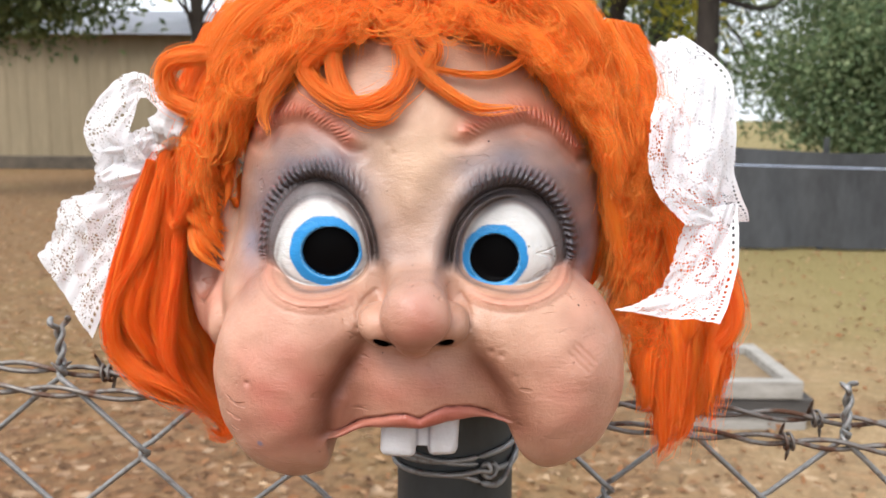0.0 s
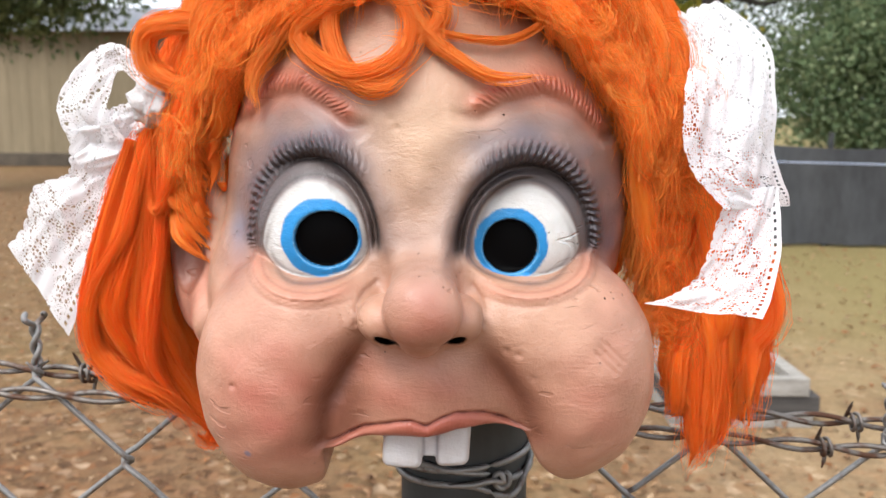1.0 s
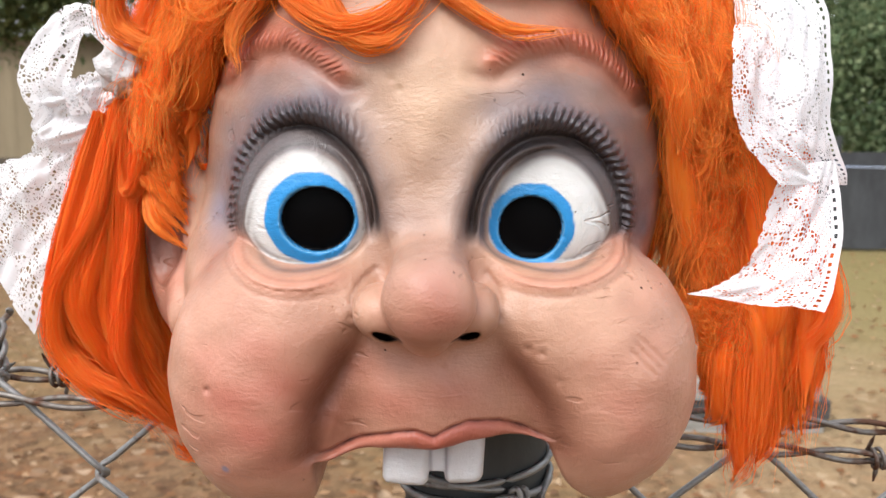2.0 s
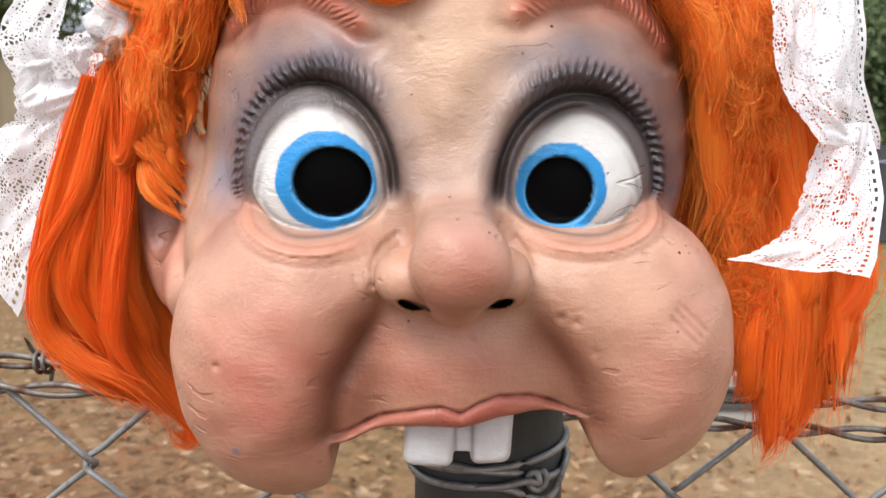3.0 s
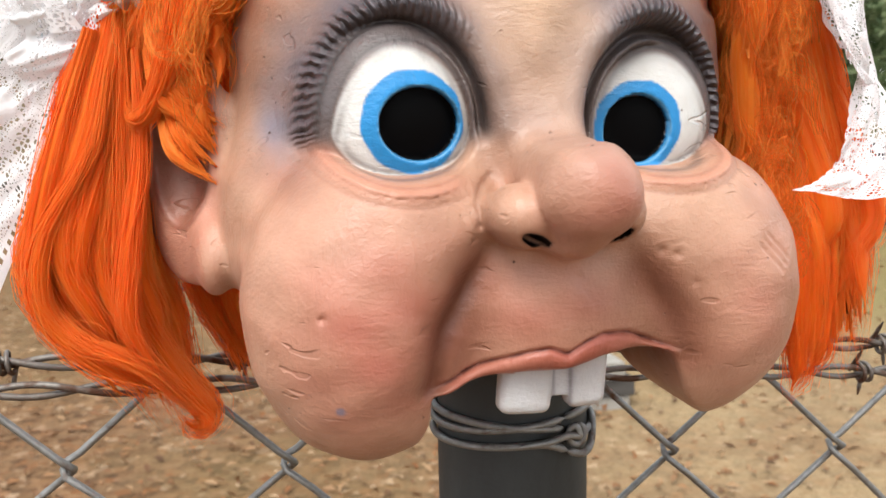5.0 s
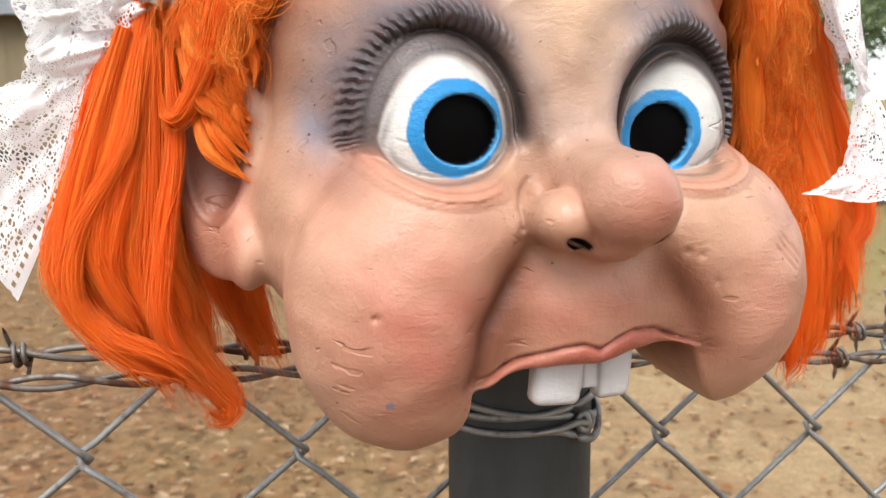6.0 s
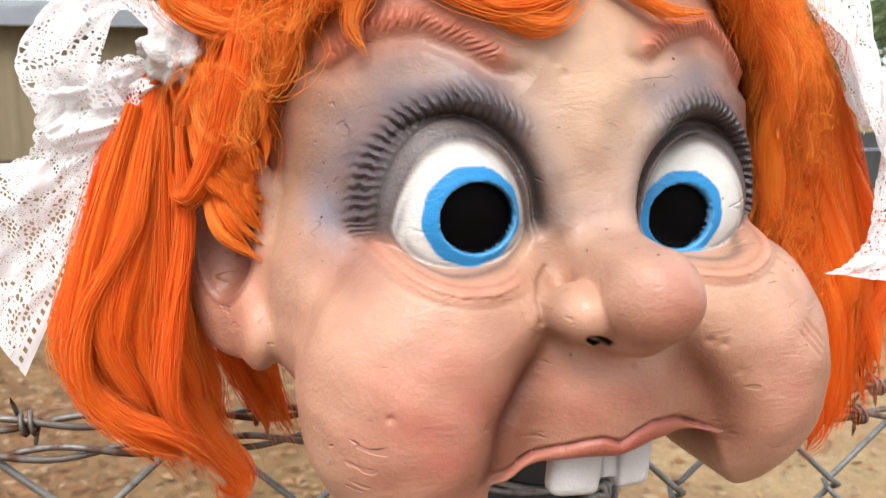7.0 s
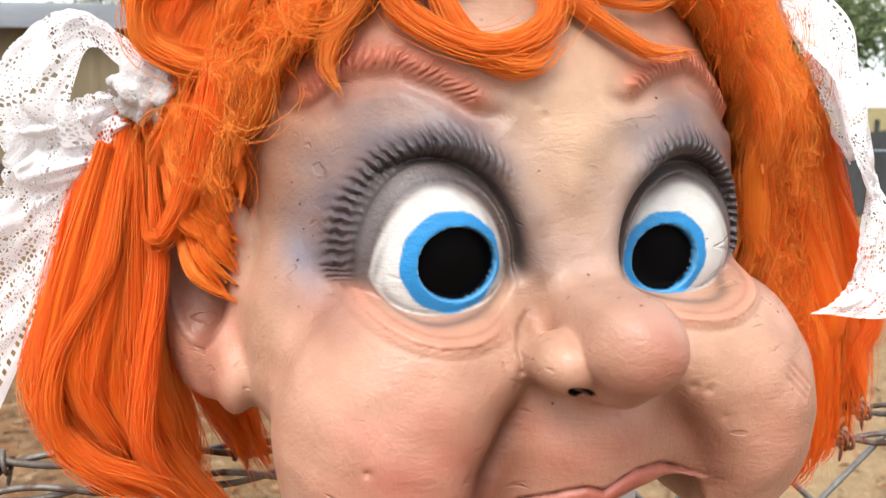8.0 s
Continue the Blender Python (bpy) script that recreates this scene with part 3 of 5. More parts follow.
    for px, pz, deep in ((-56.5, -31, 1.0), (26, -20, 0.9), (29.5, -21, 0.8), (34, -28, 0.5), (-8, 46, 0.6), (-10, 49, 0.6), (4, -25, 0.5)):
        h += deep * bell(np.hypot(X - px, Z - pz), 0, 0.9)
    along, across = ((X - 57) - (Z + 22)) * 0.7, ((X - 57) + (Z + 22)) * 0.7
    h += 0.5 * step(np.abs(along), 6, 4) * (bell(across, -2, 0.5) + bell(across, 0, 0.5) + bell(across, 1.9, 0.5))
    # uneven, hand-modelled surface
    h += 0.28 * np.sin(X * 0.23 + 1.1 * np.sin(Z * 0.19)) * np.sin(Z * 0.27 + 0.8 * np.sin(X * 0.17))
    d = d + h * front
    for e in EYES:
        ball = ellipsoid(X, Y, Z, e[6], e[7])
        px, pz, rx, rz = e[9]
        hole = np.hypot((X - px) / rx, (Z - pz) / rz)
        ball = ball + 3.0 * step(hole, 1.02, 0.97) * (Y < 15)
        d = smin(d, ball, 0.8)
    return d


def mouth_cut(X, Z):
    low = np.interp(X, LIP_X, LIP_LOW)
    side_l = (-30.8 - 0.25 * np.maximum(0, -62 - Z)) - X
    side_r = X - (32.0 + 0.42 * np.maximum(0, -47 - Z) + 0.045 * np.maximum(0, -57 - Z) ** 2)
    return smax(smax(Z - low, side_l, 1.5), side_r, 1.5)


def mask_field(X, Y, Z):
    d = mask_solid(X, Y, Z)
    for s, nx, ny in ((-1, -9.0, -29), (1, 9.4, -28)):
        a = 0.45 * s
        lx, lz = (X - nx) * math.cos(a) + (Z + 15.0) * math.sin(a), (Z + 15.0) * math.cos(a) - (X - nx) * math.sin(a)
        d = smax(d, -ellipsoid(lx, Y, lz, (0, ny, 0), (4.3, 7.5, 1.6)), 0.6)
    hollow = np.minimum(ellipsoid(X, Y, Z, (0, 66, 20), (66, 62, 78)), ellipsoid(X, Y, Z, (0, 24, -38), (27, 29, 26)))
    d = np.maximum(d, -hollow)
    d = smax(d, -mouth_cut(X, Z), 1.4)
    d = np.maximum(d, Y - 88)
    # two painted front teeth with a filled gap
    for cx, hw, zt, zb in ((-5.8, 6.4, -40, -61.0), (10.2, 5.3, -40, -60.2)):
        yb = -8.0 + 0.010 * (X - 2) ** 2
        qx, qy, qz = np.abs(X - cx - 0.05 * (Z + 50)) - (hw - 2.4), np.abs(Y - yb + 0.10 * (Z + 45)) - 1.2, np.abs(Z - 0.5 * (zt + zb)) - (0.5 * (zt - zb) - 2.4)
        t = np.sqrt(np.maximum(qx, 0) ** 2 + np.maximum(qy, 0) ** 2 + np.maximum(qz, 0) ** 2) + np.minimum(np.maximum(qx, np.maximum(qy, qz)), 0) - 2.4
        d = np.minimum(d, t)
    qx, qy, qz = np.abs(X - 2.8) - 2.2, np.abs(Y + 7.4) - 1.6, np.abs(Z + 48) - 8.6
    d = smin(d, np.maximum(qx, np.maximum(qy, qz)), 0.8)
    return d


def surface(field, lo, hi, h):
    """Naive surface nets of a field on a regular grid."""
    ax = [np.arange(a, b, h, dtype=np.float32) for a, b in zip(lo, hi)]
    nx, ny, nz = (len(a) for a in ax)
    D = np.empty((nx, ny, nz), np.float32)
    # whole blocks far from the surface take the sign of their middle
    k = 14
    starts = [np.arange(0, n, k) for n in (nx, ny, nz)]
    half = h * k * 0.5
    mids = np.meshgrid(*[a[s] + half for a, s in zip(ax, starts)], indexing="ij")
    M = field(*[m.astype(np.float32) for m in mids])
    for bi, i0 in enumerate(starts[0]):
        for bj, j0 in enumerate(starts[1]):
            run = M[bi, bj]
            near = np.abs(run) < half * 1.75 + 9
            for bk, k0 in enumerate(starts[2]):
                if not near[bk]:
                    D[i0:i0 + k, j0:j0 + k, k0:k0 + k] = run[bk]
            # neighbouring near blocks in one call
            bk = 0
            while bk < len(near):
                if not near[bk]:
                    bk += 1
                    continue
                e = bk
                while e < len(near) and near[e]:
                    e += 1
                zs = slice(starts[2][bk], starts[2][e - 1] + k)
                X, Y, Z = np.meshgrid(ax[0][i0:i0 + k], ax[1][j0:j0 + k], ax[2][zs], indexing="ij")
                D[i0:i0 + k, j0:j0 + k, zs] = field(X, Y, Z)
                bk = e
    S = D < 0
    corners = [(i, j, k) for i in (0, 1) for j in (0, 1) for k in (0, 1)]
    cut = lambda A, c: A[c[0]:nx - 1 + c[0], c[1]:ny - 1 + c[1], c[2]:nz - 1 + c[2]]
    count = sum(cut(S, c).astype(np.int8) for c in corners)
    cell = (count > 0) & (count < 8)
    idx = np.full(cell.shape, -1, np.int32)
    I = np.argwhere(cell)
    idx[cell] = np.arange(len(I))
    acc, num = np.zeros((len(I), 3)), np.zeros(len(I))
    for a in corners:
        for axis in range(3):
            if a[axis]:
                continue
            b = list(a)
            b[axis] = 1
            da = D[I[:, 0] + a[0], I[:, 1] + a[1], I[:, 2] + a[2]]
            db = D[I[:, 0] + b[0], I[:, 1] + b[1], I[:, 2] + b[2]]
            on = (da < 0) != (db < 0)
            t = np.where(on, da / np.where(on, da - db, 1), 0)
            p = np.tile(np.array(a, float), (len(I), 1))
            p[:, axis] = t
            acc[on] += p[on]
            num[on] += 1
    V = (I + acc / num[:, None]) * h + np.array([a[0] for a in ax])
    faces = []
    for axis in range(3):
        sl0 = [slice(1, n - 1) for n in (nx, ny, nz)]
        sl0[axis] = slice(0, (nx, ny, nz)[axis] - 1)
        sl1 = list(sl0)
        sl1[axis] = slice(1, (nx, ny, nz)[axis])
        s0, s1 = S[tuple(sl0)], S[tuple(sl1)]
        E = np.argwhere(s0 != s1)
        off = np.array([1, 1, 1])
        off[axis] = 0
        flip = s0[E[:, 0], E[:, 1], E[:, 2]]
        E = E + off
        u, v = [(1, 2), (2, 0), (0, 1)][axis]
        quad = []
        for du, dv in ((-1, -1), (0, -1), (0, 0), (-1, 0)):
            C = E.copy()
            C[:, u] += du
            C[:, v] += dv
            quad.append(idx[C[:, 0], C[:, 1], C[:, 2]])
        Q = np.stack(quad, 1)
        Q = np.where(flip[:, None], Q, Q[:, ::-1])
        faces.append(Q)
    F = np.concatenate(faces)
    return V, F[(F >= 0).all(1)]


def mask_paint(V):
    """The brushed colours of the mask and its painted-in shade, by region of the face."""
    X, Y, Z = V[:, 0], V[:, 1], V[:, 2]
    col = np.tile(np.array(srgb(211, 167, 141)[:3]), (len(V), 1))

    def lay(w, c):
        nonlocal col
        w = np.clip(w, 0, 1)[:, None]
        col = col * (1 - w) + np.array(srgb(*c)[:3]) * w

    wob = 1 + 0.12 * np.sin(X * 0.31 + Z * 0.23) + 0.1 * np.sin(Z * 0.53 - X * 0.12)
    lay(0.6 * np.exp(-(X / 24) ** 2 - ((Z - 50) / 38) ** 2), (218, 188, 158))
    # pink airbrushing on cheeks, nose tip, brows and lip surround
    for cx, cz, rx, rz, a in ((-44, -36, 25, 26, 0.8), (54, -38, 20, 24, 0.5), (2, -5, 11, 11, 0.75), (0, -34, 28, 15, 0.6), (-45, 60, 20, 10, 0.5), (38, 60, 22, 9, 0.5), (64, 5, 12, 22, 0.4)):
        lay(a * wob * np.exp(-((X - cx) / rx) ** 2 - ((Z - cz) / rz) ** 2), (196, 118, 102))
    lay(0.9 * step(Y, 30, 42) * step(X, -76, -82) * step(Z, 34, 26), (210, 148, 126))
    # brown in the folds beside the mouth: airbrush and their shade in one colour
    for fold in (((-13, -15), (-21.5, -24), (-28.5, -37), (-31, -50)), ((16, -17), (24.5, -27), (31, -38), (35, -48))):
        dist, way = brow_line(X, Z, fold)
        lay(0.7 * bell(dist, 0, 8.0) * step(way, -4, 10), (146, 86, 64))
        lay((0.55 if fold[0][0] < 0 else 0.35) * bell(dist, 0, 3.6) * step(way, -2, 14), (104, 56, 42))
    # the dark line of the nose wing creases, put into the colour
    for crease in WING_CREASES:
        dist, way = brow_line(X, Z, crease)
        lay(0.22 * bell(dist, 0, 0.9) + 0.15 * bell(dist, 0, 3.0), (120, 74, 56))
    front = step(Y, 45, 30)
    for e in EYES:
        rho, th = eye_polar(X, Z, e)
        up = step(np.sin(th), -0.75, 0.0)
        out = step(np.cos(th), -0.4, 0.7)
        # smoky grey-violet airbrushing from the lid up to the brow
        lay(front * wob * 0.85 * up * (0.35 + 0.65 * step(np.cos(th), -0.9, -0.3)) * step(rho, 2.5 + 0.3 * out, 1.6), (124, 114, 120))
        lay(front * 0.3 * bell(rho, 1.9, 0.22) * out * step(np.sin(th), 0.6, -0.1) * up, (132, 144, 172))
        upper = step(np.sin(th), -0.35, 0.1)
        lash = step(np.cos(th), -0.75, 0.1) * upper * bell(rho, 1.5, 0.16)
        fade = 0.55 + 0.45 * step(np.cos(th), -0.9, -0.3)
        lay(front * 0.85 * upper * fade * bell(rho, 1.4, 0.22), (92, 86, 92))
        lay(front * 0.7 * lash, (112, 107, 115))
        # near-black painted along the deep crease above the lid
        lay(front * 0.95 * upper * bell(rho, 1.25, 0.08), (44, 38, 38))
        # the lid: dark at its crease, rubbed pale towards the eye
        lay(front * 0.92 * step(np.sin(th), -0.5, 0.0) * bell(rho, 1.08, 0.16), (98, 90, 91))
        lay(front * 0.7 * step(np.sin(th), -0.5, 0.0) * bell(rho, 0.9, 0.07), (168, 164, 162))
        lay(front * 0.6 * step(np.sin(th), -0.2, 0.2) * bell(rho, 1.03, 0.022), (60, 54, 54))
        grime = 0.5 + 0.5 * np.sin(th * 5 + rho * 34 + 2 * np.sin(th * 3))
        bag = front * step(np.sin(th), -0.1, -0.4) * step(np.cos(th), -0.8, -0.4)
        lay(0.7 * bag * bell(rho, 1.32, 0.2), (212, 148, 124))
        lay(0.4 * bag * bell(rho, 1.6, 0.04), (176, 124, 102))
        lay(0.4 * bag * bell(rho, 1.2, 0.03), (150, 96, 78))
        ball = ellipsoid(X, Y, Z, e[6], e[7])
        rim = 1.03 - 0.11 * np.clip(np.sin(th), 0, 1) ** 0.7 + 0.012 * np.sin(th * 5 + 1)
        white = front * step(np.abs(ball + 0.8), 1.9, 1.4) * step(rho, rim + 0.05, rim - 0.05)
        lay(white, (236, 237, 236))
        # grey shading towards the edge of the white, put into the colour
        lay(white * 0.3 * step(rho, 0.5, 0.95), (200, 197, 196))
        lay(white * (0.25 + 0.45 * grime) * step(rho, 0.8, 0.98), (128, 118, 114))
        lay(front * 0.6 * bell(rho, rim + 0.035, 0.022) * step(np.sin(th), 0.75, 0.3), (112, 92, 84))
        ix, iz, irx, irz = e[8]
        iris = np.hypot((X - ix) / irx, (Z - iz) / irz) + 0.012 * np.sin(9 * np.arctan2(Z - iz, X - ix))
        lay(white * step(iris, 1.02, 0.985), (38, 150, 222))
        px, pz, rx, rz = e[9]
        pup = np.hypot((X - px) / rx, (Z - pz) / rz)
        lay(white * 0.5 * bell(pup, 1.02, 0.02), (150, 200, 226))
        lay(front * step(pup, 1.0, 0.97), (9, 9, 10))
    lay(0.55 * front * np.exp(-((X + 63) / 9) ** 2 - ((Z + 1) / 7) ** 2), (162, 106, 90))
    lay(0.6 * step(np.hypot(X + 53, Z + 53), 1.5, 0.6) * front, (92, 130, 172))
    for b in BROWS:
        dist, way = brow_line(X, Z, b)
        bx, bz = zip(*sorted(b))
        # shadow beneath the brow ridge, painted in as a dark line
        lay(front * 0.4 * bell(Z - np.interp(X, bx, bz), -3.6, 1.3) * step(dist, 8, 4.5), (112, 72, 62))
        lay(front * 0.55 * bell(dist, 0, 5.0), (214, 134, 106))
        lay(front * 0.55 * bell(dist, 0, 2.6), (206, 108, 80))
    lt, ll = np.interp(X, LIP_X, LIP_TOP), np.interp(X, LIP_X, LIP_LOW)
    onlip = step(X, -30, -24) * step(X, 34, 30) * step(Z, lt + 1.0, lt - 0.2) * (Z > -56) * front
    lay(onlip * (0.5 + 0.3 * bell(X, 6, 14)), (182, 90, 75))
    lay(step(X, -30, -24) * step(X, 34, 28) * front * (0.6 + 0.25 * np.sin(X * 1.1)) * bell(Z, lt, 0.4), (90, 42, 34))
    # the dark of the open nostrils, put into their colour
    for s, nx in ((-1, -9.0), (1, 9.4)):
        a = 0.45 * s
        lx, lz = (X - nx) * math.cos(a) + (Z + 15.0) * math.sin(a), (Z + 15.0) * math.cos(a) - (X - nx) * math.sin(a)
        lay(step(np.abs(ellipsoid(lx, Y, lz, (0, -28.5, 0), (4.3, 7.5, 1.6))), 0.5, 0.2) * (mask_solid(X, Y, Z) < -0.5), (16, 10, 8))
    # the inside of the shell is coloured dark
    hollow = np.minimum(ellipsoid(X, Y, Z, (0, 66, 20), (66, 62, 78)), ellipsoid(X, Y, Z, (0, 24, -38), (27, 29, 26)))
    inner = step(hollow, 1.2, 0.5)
    # the ear's hollow: brown paint and its shading in one colour
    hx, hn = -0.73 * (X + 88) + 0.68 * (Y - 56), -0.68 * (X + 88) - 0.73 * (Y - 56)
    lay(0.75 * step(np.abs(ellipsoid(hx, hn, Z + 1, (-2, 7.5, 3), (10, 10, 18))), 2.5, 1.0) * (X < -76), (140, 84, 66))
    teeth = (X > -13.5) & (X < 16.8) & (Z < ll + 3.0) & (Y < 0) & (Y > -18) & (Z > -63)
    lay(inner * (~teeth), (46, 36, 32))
    teeth = teeth & ((Z < ll - 0.8) | (inner > 0.5))
    lay(teeth * 1.0, (222, 222, 226))
    lay(teeth * 0.7 * (bell(X, 0.7, 0.5) + bell(X, 5.0, 0.5)), (138, 132, 140))
    return col


def lid_and_brow(V):
    """Ways round the lids and along the brows, for the fine modelled hairs: (across, along, strength)."""
    X, Y, Z = V[:, 0], V[:, 1], V[:, 2]
    front = step(Y, 45, 30)
    lids, brows = np.zeros((len(V), 3)), np.zeros((len(V), 3))
    for e in EYES:
        near = (X < 0) == (e[0] < 0)
        rho, th = eye_polar(X, Z, e)
        w = front * step(np.cos(th), -0.8, -0.1) * step(np.sin(th), -0.3, 0.1) * bell(rho, 1.46, 0.12)
        lids[near] = np.stack([rho, th, w], 1)[near]
    for b in BROWS:
        near = (X < 0) == (b[0][0] < 0)
        dist, way = brow_line(X, Z, b)
        bx, bz = zip(*sorted(b))
        brows[near] = np.stack([Z - np.interp(X, bx, bz), way, front * bell(dist, 0, 2.0)], 1)[near]
    return lids, brows


def build_mask():
    V, F = surface(mask_field, (-114, -46, -79), (80, 90, 112), 0.6)
    me = mesh_of("doll_mask", V * 0.001, F, LATEX)
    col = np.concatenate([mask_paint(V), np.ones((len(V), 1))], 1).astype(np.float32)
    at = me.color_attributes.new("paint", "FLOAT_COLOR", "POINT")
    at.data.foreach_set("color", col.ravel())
    lids, brows = lid_and_brow(V)
    me.attributes.new("lid", "FLOAT_VECTOR", "POINT").data.foreach_set("vector", lids.astype(np.float32).ravel())
    me.attributes.new("brow", "FLOAT_VECTOR", "POINT").data.foreach_set("vector", brows.astype(np.float32).ravel())
    ob = new("doll_mask", me)
    ob.location = MASK
    tagged(ob, "painted latex doll mask with blue eyes and two big teeth", "mask")


MASK = (-0.009, 0.31, 1.22)


# ---- the wig ----
def hair_mesh(name, guides, rng, core=0.0, pale=0.5, n=13, wild=1.0, fibre=None):
    """Locks of fibre round guides: (points, widths, fibres, curl size, turns, fibre radius)."""
    vs, fs, tones, locks, base = [], [], [], [], 0
    s = np.linspace(0, 1, n)

    def add(v, f, tone, lock):
        nonlocal base
        vs.append(v)
        fs.append(f + base)
        tones.append(tone)
        locks.append(lock)
        base += len(v)

    for pts, widths, count, curl, turns, thick in guides:
        c = spline(pts, n)
        w = np.interp(s, np.linspace(0, 1, len(widths)), widths)
        tan = np.gradient(c, axis=0)
        tan /= np.linalg.norm(tan, axis=1, keepdims=True) + 1e-9
        a = np.cross(tan, np.array([0.3, 1.0, 0.2]))
        a /= np.linalg.norm(a, axis=1, keepdims=True) + 1e-9
        b = np.cross(tan, a)
        ph, seed, mood = rng.uniform(0, 6.28), rng.uniform(0, 50), rng.normal(pale, 0.14)
        swirl = curl * np.minimum(1, s * 1.6)
        c = c + (swirl * np.cos(ph + turns * 6.28 * s))[:, None] * a + (swirl * np.sin(ph + turns * 6.28 * s))[:, None] * b
        if core:
            sides = 10
            v, f = tubes(c[None], (w * core * np.clip((1.0 - s) * 3.5, 0.02, 1) + 0.03)[None], sides)
            ang = np.tile(np.abs(np.arange(sides) - sides / 2) / sides, n)
            v = v + rng.normal(size=v.shape) * 0.25
            add(v, f, np.full(len(v), mood), np.stack([ang + seed, np.repeat(s, sides) + seed, np.full(len(v), seed)], 1))
        r = np.sqrt(rng.uniform(core ** 2, 1.15, count))
        an = rng.uniform(0, 6.28, count)
        stray = 1 + 2.5 * (rng.uniform(size=(count, 1)) > 0.86)
        f1, f2 = rng.uniform(2, 9, (2, count, 1))
        p1, p2 = rng.uniform(0, 6.28, (2, count, 1))
        fr = rng.uniform(0.04, 0.3, (count, 1)) * stray * wild
        spin = rng.normal(0, 0.6, (count, 1)) * s
        slip = rng.normal(0, 0.05, (count, 1, 1)) * wild * np.gradient(c, axis=0)[None] * n * s[None, :, None]
        oa = r[:, None] * np.cos(an[:, None] + spin) * w + w * fr * np.sin(f1 * s + p1) * s ** 0.6
        ob_ = r[:, None] * np.sin(an[:, None] + spin) * w + w * fr * np.sin(f2 * s + p2) * s ** 0.6
        P = c[None] + oa[:, :, None] * a[None] + ob_[:, :, None] * b[None] + slip
        stop = rng.uniform(0.7, 1.02, (count, 1))
        rad = thick * np.clip((stop - s[None]) * 10, 0.08, 1) * rng.uniform(0.6, 1.3, (count, 1))
        v, f = tubes(P, rad, 3)
        tone = np.repeat(np.clip(rng.normal(mood + 0.05, 0.16, count), 0, 1), n * 3)
        along = np.tile(np.repeat(s, 3), count)
        add(v, f, tone, np.stack([np.repeat(rng.uniform(0, 9, count), n * 3), along, np.full(len(v), seed)], 1))
    me = mesh_of(name, np.concatenate(vs) * 0.001, np.concatenate(fs), fibre or HAIR)
    me.attributes.new("strand", "FLOAT", "POINT").data.foreach_set("value", np.concatenate(tones).astype(np.float32))
    me.attributes.new("lock", "FLOAT_VECTOR", "POINT").data.foreach_set("vector", np.concatenate(locks).astype(np.float32).ravel())
    return me


# the hairline: how far the bare face reaches to each side, by height
LINE_Z = (-50, 6, 38, 52, 62, 73, 82, 88)
LINE_L = (-83, -83, -81, -75, -66, -57, -40, -6)
LINE_R = (79, 77, 73, 67, 59, 50, 38, 8)


def over_face(pts, slack):
    """Whether any of the points lies over the bare face by more than the slack."""
    p = np.asarray(pts, float)
    inside = np.minimum(p[:, 0] - np.interp(p[:, 2], LINE_Z, LINE_L), np.interp(p[:, 2], LINE_Z, LINE_R) - p[:, 0])
    inside = np.minimum(inside, 88 - p[:, 2])
    return bool(np.any(np.where(p[:, 1] > 62, -1.0, inside) > slack))


